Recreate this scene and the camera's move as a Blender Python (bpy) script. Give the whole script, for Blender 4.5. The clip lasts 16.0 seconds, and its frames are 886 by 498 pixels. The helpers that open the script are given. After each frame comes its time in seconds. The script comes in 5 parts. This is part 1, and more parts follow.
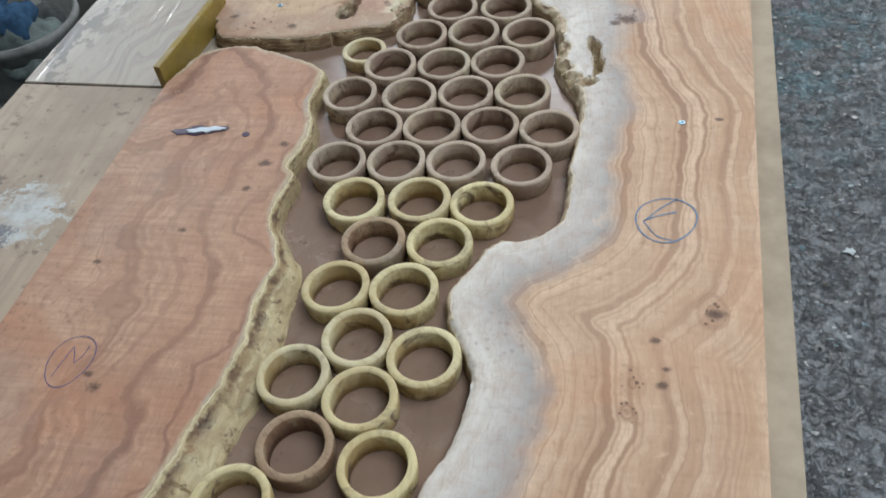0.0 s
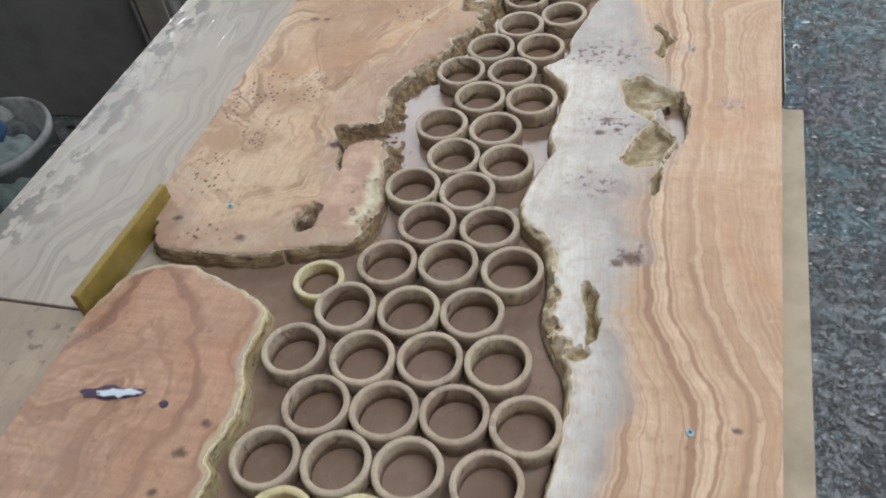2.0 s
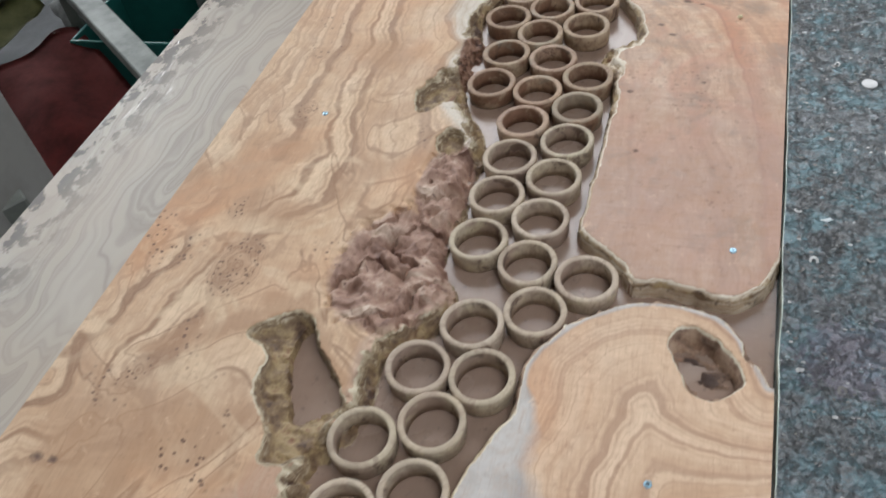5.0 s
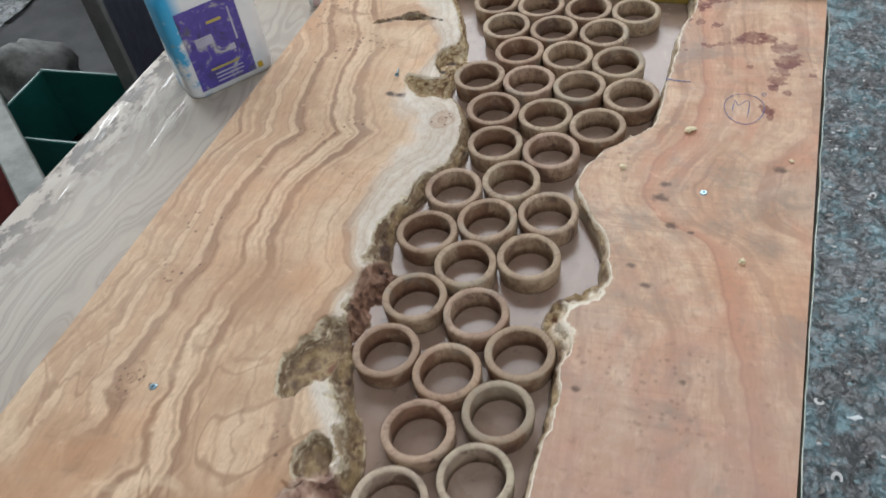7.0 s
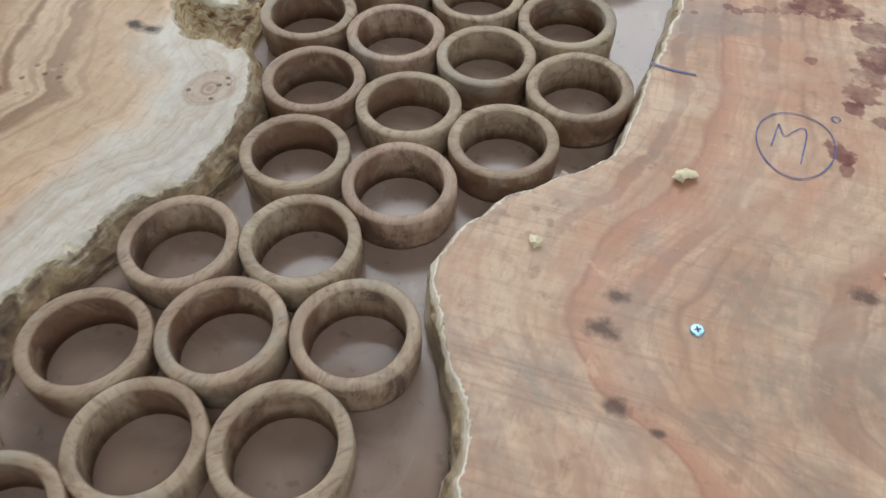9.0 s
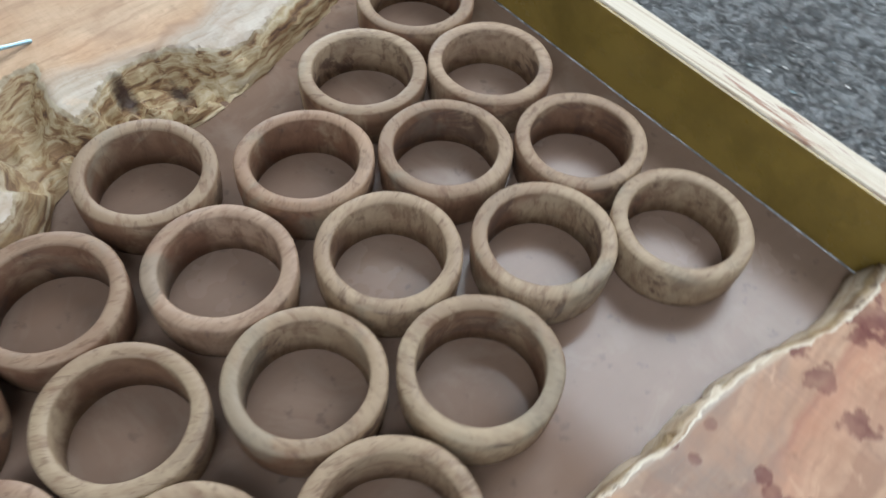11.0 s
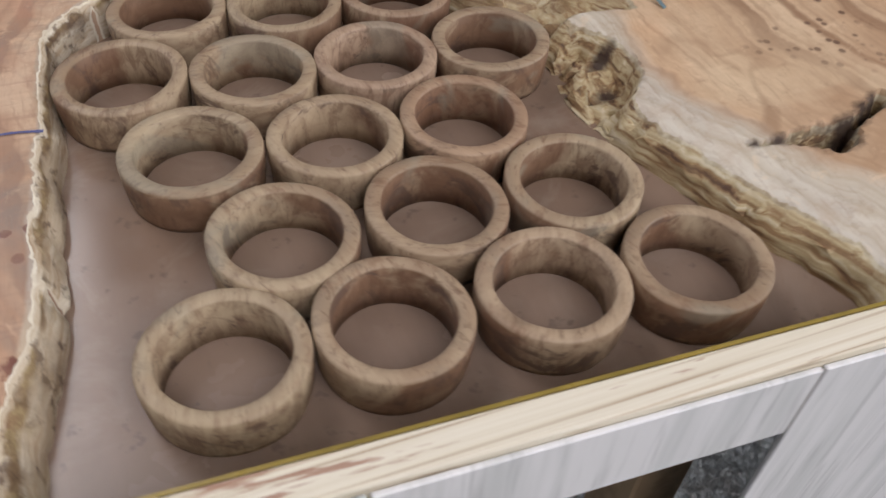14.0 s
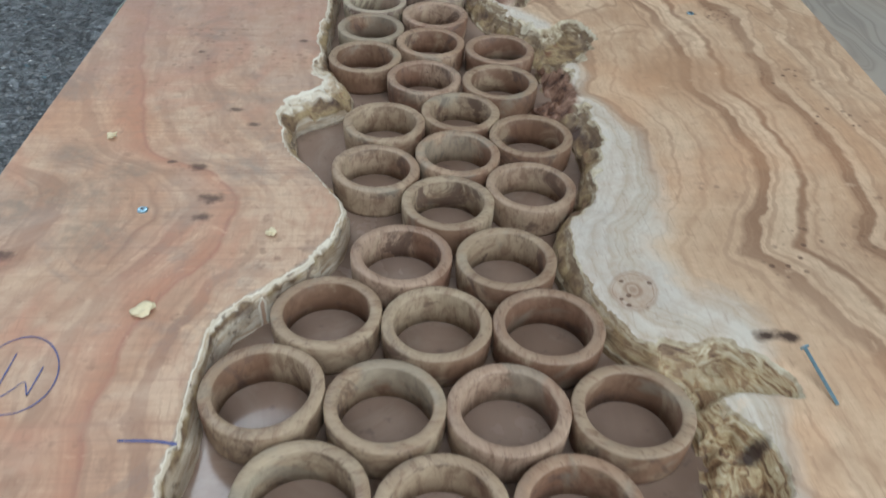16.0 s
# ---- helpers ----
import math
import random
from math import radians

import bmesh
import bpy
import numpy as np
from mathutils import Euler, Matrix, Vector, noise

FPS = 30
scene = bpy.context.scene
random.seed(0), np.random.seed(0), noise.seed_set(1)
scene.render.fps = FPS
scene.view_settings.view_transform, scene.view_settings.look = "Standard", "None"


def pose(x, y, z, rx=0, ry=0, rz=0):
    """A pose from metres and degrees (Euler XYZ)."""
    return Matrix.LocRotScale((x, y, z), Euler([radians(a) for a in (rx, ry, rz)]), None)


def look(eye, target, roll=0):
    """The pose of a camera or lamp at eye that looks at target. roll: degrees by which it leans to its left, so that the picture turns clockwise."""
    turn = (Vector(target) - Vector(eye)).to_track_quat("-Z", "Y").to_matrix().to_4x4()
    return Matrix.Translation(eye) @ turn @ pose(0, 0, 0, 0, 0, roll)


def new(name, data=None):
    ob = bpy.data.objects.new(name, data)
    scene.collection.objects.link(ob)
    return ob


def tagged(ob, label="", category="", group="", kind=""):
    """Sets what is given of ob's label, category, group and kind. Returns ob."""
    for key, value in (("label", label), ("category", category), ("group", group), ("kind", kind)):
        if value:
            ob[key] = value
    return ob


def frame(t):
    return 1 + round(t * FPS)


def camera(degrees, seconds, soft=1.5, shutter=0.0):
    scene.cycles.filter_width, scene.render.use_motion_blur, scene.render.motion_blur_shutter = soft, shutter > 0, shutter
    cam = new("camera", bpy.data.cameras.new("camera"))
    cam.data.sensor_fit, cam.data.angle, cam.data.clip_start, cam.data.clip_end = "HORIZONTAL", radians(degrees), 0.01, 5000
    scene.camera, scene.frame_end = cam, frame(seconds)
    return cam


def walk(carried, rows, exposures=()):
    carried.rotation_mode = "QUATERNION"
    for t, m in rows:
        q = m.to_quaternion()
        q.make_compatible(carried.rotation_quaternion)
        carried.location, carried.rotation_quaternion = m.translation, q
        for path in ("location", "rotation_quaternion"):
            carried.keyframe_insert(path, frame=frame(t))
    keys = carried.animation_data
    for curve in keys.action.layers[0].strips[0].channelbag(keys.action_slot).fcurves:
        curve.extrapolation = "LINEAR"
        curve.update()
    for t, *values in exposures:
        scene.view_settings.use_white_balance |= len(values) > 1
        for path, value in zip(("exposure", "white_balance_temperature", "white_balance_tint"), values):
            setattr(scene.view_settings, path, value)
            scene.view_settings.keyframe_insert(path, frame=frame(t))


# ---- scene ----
from mathutils import geometry

cam = camera(56.0, 16.0, soft=1.6, shutter=0.3)
PATH = [
    (0, (0.093, 0.008, 1.527), (-0.28, 1.311, 0.056), -8.8),
    (0.5, (0.09, 0.064, 1.529), (-0.316, 1.382, 0.08), -8.9),
    (1, (0.115, 0.135, 1.562), (-0.321, 1.45, 0.12), -9.7),
    (1.5, (0.118, 0.285, 1.582), (-0.313, 1.597, 0.136), -9.3),
    (2, (0.116, 0.407, 1.595), (-0.331, 1.717, 0.151), -9.2),
    (2.5, (0.146, 0.565, 1.605), (-0.335, 1.866, 0.165), -9.6),
    (3, (0.194, 0.713, 1.622), (-0.308, 2.003, 0.178), -10.1),
    (3.5, (0.196, 0.868, 1.623), (-0.317, 2.145, 0.172), -10.9),
    (4, (0.176, 1.044, 1.615), (-0.328, 2.325, 0.163), -11.0),
    (4.5, (0.171, 1.178, 1.612), (-0.323, 2.461, 0.16), -10.8),
    (5, (0.195, 1.334, 1.616), (-0.305, 2.618, 0.166), -10.6),
    (5.2, (0.211, 1.395, 1.624), (-0.292, 2.679, 0.176), -10.5),
    (7.3, (0.228, 2.009, 1.546), (-0.331, 3.276, 0.103), -9.9),
    (7.5, (0.243, 2.073, 1.499), (-0.321, 3.342, 0.059), -9.3),
    (8, (0.255, 2.22, 1.387), (-0.269, 3.455, -0.096), -6.9),
    (8.5, (0.221, 2.344, 1.285), (-0.257, 3.569, -0.221), -3.9),
    (9, (0.196, 2.438, 1.211), (-0.245, 3.643, -0.324), -1.2),
    (9.5, (0.182, 2.526, 1.184), (-0.26, 3.711, -0.366), 0.8),
    (10, (0.19, 2.648, 1.184), (-0.316, 3.769, -0.393), 1.5),
    (10.2, (0.194, 2.686, 1.183), (-0.321, 3.791, -0.403), 3.2),
    (12.3, (0.254, 3.161, 1.091), (-0.885, 2.943, -0.537), 2.3),
    (12.5, (0.264, 3.188, 1.088), (-0.818, 2.788, -0.546), 1.8),
    (13, (0.302, 3.282, 1.102), (-0.649, 2.475, -0.462), 1.5),
    (13.5, (0.236, 3.356, 1.114), (-0.51, 2.294, -0.408), 3.1),
    (14, (0.105, 3.421, 1.11), (-0.453, 2.157, -0.336), 4.1),
    (14.5, (0.074, 3.491, 1.142), (-0.304, 2.087, -0.231), 3.9),
    (15, (0.061, 3.485, 1.176), (-0.202, 2.031, -0.172), 3.6),
    (15.5, (0.055, 3.407, 1.203), (-0.135, 1.892, -0.089), 3.1),
    (16, (0.047, 3.322, 1.213), (-0.107, 1.763, -0.031), 2.9),
]
EXPOSURES = [(0, 0.15, 6100, 10), (3, 0.16, 6250, 12), (5, 0.11, 6250, 12), (7.5, 0.01, 6250, 11), (10, -0.04, 5900, 7), (12.5, 0.44, 6350, 15), (13, 0.26, 6400, 16), (13.5, 0.08, 6400, 18), (14.5, -0.31, 6750, 18), (15, -0.31, 6450, 15), (15.5, -0.16, 6000, 9), (16, -0.05, 5750, 6)]
walk(cam, [(t, look(eye, target, roll)) for t, eye, target, roll in PATH], EXPOSURES)


# ---------------------------------------------------------------- light
world = bpy.data.worlds.new("sky")
scene.world = world
world.use_nodes = True
wn = world.node_tree
sky = wn.nodes.new("ShaderNodeTexSky")
sky.sky_type, sky.sun_disc = "NISHITA", False
sky.sun_elevation, sky.sun_rotation = radians(48), radians(-50)
wn.links.new(sky.outputs[0], wn.nodes["Background"].inputs[0])
wn.nodes["Background"].inputs[1].default_value = 0.12


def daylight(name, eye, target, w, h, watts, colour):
    """An area lamp standing in for daylight into the shed."""
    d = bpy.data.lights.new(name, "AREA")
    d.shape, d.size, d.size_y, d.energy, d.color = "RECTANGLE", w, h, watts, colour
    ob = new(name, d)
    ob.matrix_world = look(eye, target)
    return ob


# both overhead lamps and the east one are added to brighten the mould
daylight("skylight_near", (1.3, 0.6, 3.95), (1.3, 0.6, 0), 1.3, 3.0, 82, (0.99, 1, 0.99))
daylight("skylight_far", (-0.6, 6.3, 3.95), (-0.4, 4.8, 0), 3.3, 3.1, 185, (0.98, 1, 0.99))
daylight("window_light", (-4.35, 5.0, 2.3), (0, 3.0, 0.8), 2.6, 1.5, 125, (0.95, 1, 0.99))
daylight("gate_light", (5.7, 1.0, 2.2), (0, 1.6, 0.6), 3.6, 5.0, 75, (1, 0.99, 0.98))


# ---------------------------------------------------------------- material tools
class Mat:
    """A small builder for node materials."""

    def __init__(self, name):
        self.m = bpy.data.materials.new(name)
        self.m.use_nodes = True
        self.t = self.m.node_tree
        self.b = self.t.nodes["Principled BSDF"]
        self.p = self.n("ShaderNodeTexCoord").outputs["Object"]

    def n(self, kind, **props):
        node = self.t.nodes.new(kind)
        for k, v in props.items():
            if k == "operation":
                node.operation = v
            elif k == "data_type":
                node.data_type = v
            elif k == "blend_type":
                node.blend_type = v
            elif k == "noise_dimensions":
                node.noise_dimensions = v
            elif k == "attribute_name":
                node.attribute_name = v
            elif k == "feature":
                node.feature = v
        return node

    def put(self, socket, v):
        if isinstance(v, bpy.types.NodeSocket):
            self.t.links.new(v, socket)
        elif isinstance(v, tuple) and len(v) == 3 and len(socket.default_value) == 4:
            socket.default_value = (*v, 1)
        else:
            socket.default_value = v

    def math(self, op, a, b=0.0, c=None):
        node = self.n("ShaderNodeMath", operation=op)
        self.put(node.inputs[0], a)
        self.put(node.inputs[1], b)
        if c is not None:
            self.put(node.inputs[2], c)
        return node.outputs[0]

    def scaled(self, v, s):
        node = self.n("ShaderNodeMapping")
        self.put(node.inputs["Vector"], v)
        node.inputs["Scale"].default_value = s
        return node.outputs[0]

    def noise(self, scale, detail=3.0, rough=0.55, v=None, distort=0.0):
        node = self.n("ShaderNodeTexNoise")
        self.put(node.inputs["Vector"], v or self.p)
        node.inputs["Scale"].default_value, node.inputs["Detail"].default_value = scale, detail
        node.inputs["Roughness"].default_value, node.inputs["Distortion"].default_value = rough, distort
        return node.outputs["Fac"]

    def line_noise(self, w, detail=3.0, rough=0.6):
        node = self.n("ShaderNodeTexNoise", noise_dimensions="1D")
        self.put(node.inputs["W"], w)
        node.inputs["Scale"].default_value, node.inputs["Detail"].default_value, node.inputs["Roughness"].default_value = 1, detail, rough
        return node.outputs["Fac"]

    def spots(self, scale, v=None):
        node = self.n("ShaderNodeTexVoronoi")
        self.put(node.inputs["Vector"], v or self.p)
        node.inputs["Scale"].default_value = scale
        return node.outputs["Distance"]

    def step(self, v, lo, hi, a=0.0, b=1.0):
        node = self.n("ShaderNodeMapRange")
        self.put(node.inputs[0], v)
        for i, x in zip((1, 2, 3, 4), (lo, hi, a, b)):
            self.put(node.inputs[i], x)
        return node.outputs[0]

    def ramp(self, v, *stops):
        node = self.n("ShaderNodeValToRGB")
        self.put(node.inputs[0], v)
        e = node.color_ramp.elements
        while len(e) < len(stops):
            e.new(0.5)
        for el, (at, c) in zip(e, stops):
            el.position, el.color = at, (*c, 1)
        return node.outputs[0]

    def mix(self, f, a, b, how="MIX"):
        node = self.n("ShaderNodeMix", data_type="RGBA", blend_type=how)
        self.put(node.inputs[0], f)
        self.put(node.inputs[6], a)
        self.put(node.inputs[7], b)
        return node.outputs[2]

    def attr(self, name):
        return self.n("ShaderNodeAttribute", attribute_name=name).outputs["Fac"]

    def axes(self, v=None):
        node = self.n("ShaderNodeSeparateXYZ")
        self.put(node.inputs[0], v or self.p)
        return node.outputs

    def rand(self):
        return self.n("ShaderNodeObjectInfo").outputs["Random"]

    def blob(self, x, y, r, wob):
        """A stain of about radius r round a place, with an uneven rim."""
        node = self.n("ShaderNodeVectorMath", operation="DISTANCE")
        flat = self.scaled(self.p, (1, 1, 0))
        self.put(node.inputs[0], flat)
        node.inputs[1].default_value = (x, y, 0)
        d = self.math("ADD", node.outputs["Value"], self.math("MULTIPLY", self.math("SUBTRACT", wob, 0.5), r * 3.6))
        return self.step(d, r * 0.75, r, 1, 0)

    def fleck(self, x, y, r, wob):
        """A soft knot of about radius r, longer across the slab."""
        node = self.n("ShaderNodeVectorMath", operation="DISTANCE")
        self.put(node.inputs[0], self.scaled(self.p, (0.72, 1, 0)))
        node.inputs[1].default_value = (0.72 * x, y, 0)
        d = self.math("ADD", node.outputs["Value"], self.math("MULTIPLY", self.math("SUBTRACT", wob, 0.5), r * 1.7))
        return self.step(d, r * 0.35, r * 1.05, 1, 0)

    def along(self, v, lo, hi, rows, low, high):
        """A smooth function of v through rows of (v, value)."""
        node = self.n("ShaderNodeFloatCurve")
        c = node.mapping.curves[0]
        while len(c.points) < len(rows):
            c.points.new(0.5, 0.5)
        for pt, (a, b) in zip(c.points, rows):
            pt.location = ((a - lo) / (hi - lo), (b - low) / (high - low))
        node.mapping.update()
        self.put(node.inputs["Value"], self.step(v, lo, hi))
        return self.step(node.outputs[0], 0, 1, low, high)

    def done(self, colour, rough=0.6, bump=None, strength=0.2, distance=0.002, coat=0.0, metal=0.0, spec=0.5):
        self.put(self.b.inputs["Base Color"], colour)
        self.put(self.b.inputs["Roughness"], rough)
        self.put(self.b.inputs["Metallic"], metal)
        self.put(self.b.inputs["Specular IOR Level"], spec)
        if coat:
            self.put(self.b.inputs["Coat Weight"], coat)
            self.b.inputs["Coat Roughness"].default_value = 0.08
        if bump is not None:
            node = self.n("ShaderNodeBump")
            node.inputs["Strength"].default_value, node.inputs["Distance"].default_value = strength, distance
            self.put(node.inputs["Height"], bump)
            self.t.links.new(node.outputs[0], self.b.inputs["Normal"])
            if coat:
                self.t.links.new(node.outputs[0], self.b.inputs["Coat Normal"])
        return self.m


def plain(name, colour, rough=0.6, dirt=0.25, scale=18, metal=0.0, coat=0.0):
    """A painted, plastic or metal surface with faint dirt and unevenness."""
    m = Mat(name)
    f = m.noise(scale, 5, 0.65)
    dark = tuple(c * (1 - dirt) for c in colour)
    c = m.mix(m.step(f, 0.4, 0.65), colour, dark)
    return m.done(c, m.step(f, 0.3, 0.7, rough * 0.85, min(1, rough * 1.15)), f, 0.1, 0.001, coat, metal)


def slab_wood(name, pale, mid, dark, sap, bands, warp, saw, stains=(), stain_colour=(0.2, 0.05, 0.04), grey=0.3, eyes=0.5, spots=(), calm_y=None, blotch=6.0, blot=0.4, bark_tones=None, sap_front=None, sap_core=0.0, straight=None, fade=None, mottle=0.3, knots=(), browns=(), spine=None, sap_grey=0.6, contrast=0.78, sap_lines=0.85, pips=(), deep_tones=None, crack_shade=(), grit=0.3):
    """Flat-sawn slab: year bands that follow the live edge, grey-white sapwood, bark on the sides and in the hollows."""
    m = Mat(name)
    x, y, _ = m.axes()
    big, med, fine = m.noise(5, 3, 0.5), m.noise(22, 4, 0.55), m.noise(90, 4, 0.6)
    edge, sapw, pit, burl = m.attr("edge"), m.attr("sap"), m.attr("pit"), m.attr("burl")
    amount = warp if calm_y is None else m.step(y, calm_y - 0.35, calm_y, warp, warp * 0.35)
    if spine:
        edge = m.math("ADD", m.math("SUBTRACT", x, m.along(y, 2.0, 3.25, spine, 0.1, 0.4)), 0.5)
    if straight:
        a0, a1, a2, a3 = straight
        share = m.math("MULTIPLY", m.step(y, a0, a1), m.step(y, a2, a3, 1, 0))
        across = m.math("ADD", m.math("SUBTRACT", x, m.math("MULTIPLY", y, 0.06)), 0.07)
        edge = m.math("ADD", m.math("MULTIPLY", edge, m.math("SUBTRACT", 1.0, share)), m.math("MULTIPLY", across, share))
    w = m.math("MULTIPLY", edge, bands if calm_y is None else m.step(y, calm_y - 0.4, calm_y, bands, bands * 1.5))
    w = m.math("ADD", w, m.math("MULTIPLY", m.math("SUBTRACT", big, 0.5), amount))
    w = m.math("ADD", w, m.math("MULTIPLY", m.math("SUBTRACT", med, 0.5), 0.55))
    w = m.math("ADD", w, m.math("MULTIPLY", y, 0.6))
    soft = m.line_noise(w, 1.5, 0.5)
    c = m.mix(m.step(soft, 0.30, 0.66), pale, mid)
    vein = m.line_noise(m.math("ADD", m.math("MULTIPLY", w, 1.45), 17.3), 2.2, 0.55)
    calm = 1.0 if fade is None else m.step(edge, fade[0], fade[1], 1, 0.35)
    c = m.mix(m.math("MULTIPLY", m.step(vein, 0.55, 0.64, 0, contrast), calm), c, dark)
    thin = m.line_noise(m.math("ADD", m.math("MULTIPLY", w, 4.2), 5.1), 1.5, 0.5)
    c = m.mix(m.step(thin, 0.56, 0.68, 0, 0.38), c, dark)
    hair = m.line_noise(m.math("ADD", m.math("MULTIPLY", w, 13.0), m.math("MULTIPLY", fine, 1.5)), 2, 0.6)
    c = m.mix(m.step(hair, 0.50, 0.70, 0, 0.32), c, tuple(0.85 * q for q in mid))
    broad = m.noise(blotch, 3, 0.55, None, 1.6)
    c = m.mix(m.step(broad, 0.50, 0.66, 0, blot), c, tuple(0.5 * (a + b) for a, b in zip(mid, dark)))
    c = m.mix(m.step(m.noise(3.2, 2, 0.5), 0.45, 0.66, 0, 0.45), c, pale)
    if calm_y is not None:
        # burr figure: brown clouds with drawn rims
        cloud = m.noise(3.4, 3, 0.5, m.scaled(m.p, (1.3, 0.9, 1)), 1.7)
        burr = m.math("MAXIMUM", m.step(y, calm_y - 0.25, calm_y + 0.1, 1, 0.15), m.step(y, 2.98, 3.08, 0, 0.85))
        c = m.mix(m.math("MULTIPLY", burr, m.step(cloud, 0.50, 0.58, 0, 0.72)), c, (0.37, 0.215, 0.12))
        line = m.step(m.math("ABSOLUTE", m.math("SUBTRACT", cloud, 0.505)), 0.004, 0.016, 0.7, 0)
        c = m.mix(m.math("MULTIPLY", burr, line), c, (0.26, 0.145, 0.08))
        glow = m.noise(6, 3, 0.55, None, 1.8)
        c = m.mix(m.math("MULTIPLY", burr, m.step(glow, 0.55, 0.64, 0, 0.6)), c, (0.66, 0.50, 0.33))
    for bx, by, br in browns:
        c = m.mix(m.math("MULTIPLY", m.fleck(bx, by, br * 1.3, m.noise(7, 3, 0.5, None, 0.8)), 0.72), c, (0.40, 0.235, 0.13))
    streak = m.noise(1, 4, 0.6, m.scaled(m.p, (160, 14, 20)))
    c = m.mix(m.step(streak, 0.40, 0.75, 0, 0.22), c, dark)
    sawn = m.noise(1, 3, 0.6, m.scaled(m.p, (9, 130, 10)))
    c = m.mix(m.step(sawn, 0.42, 0.62, 0, saw), c, tuple(v * 0.66 for v in mid))
    flush = m.step(m.noise(3.6, 3, 0.55, None, 0.8), 0.52, 0.68, 0, 0.45)
    c = m.mix(flush, c, tuple(v * f for v, f in zip(mid, (1.08, 0.86, 0.72))))
    if spine:
        off = m.math("ADD", m.math("SUBTRACT", edge, 0.5), m.math("MULTIPLY", m.math("SUBTRACT", med, 0.5), 0.02))
        tint = m.noise(7, 4, 0.6, None, 1.0)
        c = m.mix(m.step(tint, 0.46, 0.62, 0, 0.55), c, (0.60, 0.44, 0.31))
        c = m.mix(m.step(m.noise(5.5, 4, 0.6, m.scaled(m.p, (1.6, 1, 1)), 1.0), 0.52, 0.66, 0, 0.6), c, (0.50, 0.235, 0.145))
        red = m.math("MULTIPLY", m.step(off, -0.004, 0.004), m.step(off, 0.008, 0.04, 0.6, 0))
        c = m.mix(red, c, (0.46, 0.205, 0.12))
        rim = m.math("MULTIPLY", m.step(off, -0.003, 0.0005), m.step(off, 0.0005, 0.004, 0.6, 0))
        c = m.mix(rim, c, (0.34, 0.14, 0.095))
        front = m.step(y, 2.25, 2.6, 0.7, 0)
        c = m.mix(front, c, m.mix(m.step(tint, 0.42, 0.6), (0.43, 0.30, 0.24), (0.36, 0.245, 0.20)))
        haze = m.noise(9, 5, 0.65, None, 0.6)
        kerf = m.noise(1, 2, 0.5, m.scaled(m.p, (3, 420, 10)))
        c = m.mix(m.math("MULTIPLY", m.step(kerf, 0.56, 0.68, 0, 0.5), m.step(haze, 0.35, 0.6)), c, (0.33, 0.19, 0.135))
        c = m.mix(m.step(haze, 0.54, 0.68, 0, 0.7), c, (0.25, 0.20, 0.165))
        for gx, gy, gr in ((0.275, 2.785, 0.030), (0.300, 2.725, 0.034), (0.345, 2.752, 0.026), (0.265, 2.690, 0.020), (0.320, 2.66, 0.022)):
            c = m.mix(m.math("MULTIPLY", m.fleck(gx, gy, gr, haze), m.step(fine, 0.35, 0.6, 0.15, 0.6)), c, (0.21, 0.18, 0.14))
    # sapwood towards the live edge
    sapline = m.math("ADD", sapw, m.math("MULTIPLY", m.math("SUBTRACT", med, 0.5), 0.55))
    grain = m.line_noise(m.math("MULTIPLY", w, 1.7), 4, 0.65)
    if sap_front:
        sapmain = m.mix(m.step(y, 1.75, 2.3), sap_front, sap)
    else:
        sapmain = m.mix(0.0, sap, sap)
    sapc = m.mix(m.step(grain, 0.42, 0.62, 0, sap_lines), sapmain, tuple(v * f for v, f in zip(sap, (0.76, 0.70, 0.62))))
    sapc = m.mix(m.math("MULTIPLY", m.math("MAXIMUM", m.step(sapline, 0.22, 0.72), m.step(m.math("ADD", y, m.math("MULTIPLY", big, 0.3)), 1.66, 1.76, 0, 0.8)), sap_core), sapc, m.mix(m.step(med, 0.4, 0.6), (0.31, 0.29, 0.275), (0.44, 0.415, 0.39)))
    sapc = m.mix(m.step(m.noise(9, 4, 0.6), 0.50, 0.64, 0, sap_grey), sapc, (0.40, 0.365, 0.335))
    cover = m.step(y, 1.9, 2.3, 0.66, 1) if sap_front else 1.0
    c = m.mix(m.math("MULTIPLY", m.step(sapline, 0.70, 1.05, 1, 0), cover), c, sapc)
    c = m.mix(m.step(m.noise(60, 5, 0.7), 0.57, 0.70, 0, grit), c, tuple(0.75 * q for q in dark))
    c = m.mix(m.step(m.noise(1, 3, 0.65, m.scaled(m.p, (340, 40, 40))), 0.55, 0.70, 0, 0.3), c, dark)
    mott = m.noise(46, 6, 0.72, None, 0.5)
    c = m.mix(m.step(mott, 0.46, 0.64, 0, mottle), c, tuple(0.5 * (p + q) for p, q in zip(mid, dark)))
    c = m.mix(m.step(mott, 0.40, 0.30, 0, 0.35), c, tuple(min(0.8, 1.15 * q) for q in pale))
    for ex, ey, er in knots:
        node = m.n("ShaderNodeVectorMath", operation="DISTANCE")
        m.put(node.inputs[0], m.scaled(m.p, (1, 0.75, 0)))
        node.inputs[1].default_value = (ex, 0.75 * ey, 0)
        far = m.math("ADD", node.outputs["Value"], m.math("MULTIPLY", m.math("SUBTRACT", med, 0.5), er * 0.9))
        rings_of = m.step(m.line_noise(m.math("MULTIPLY", far, 260.0), 2, 0.6), 0.48, 0.60)
        mask = m.step(far, er * 0.75, er, 1, 0)
        c = m.mix(m.math("MULTIPLY", mask, 0.4), c, tuple(0.5 * (p + q) for p, q in zip(mid, dark)))
        c = m.mix(m.math("MULTIPLY", m.math("MULTIPLY", mask, rings_of), 0.6), c, dark)
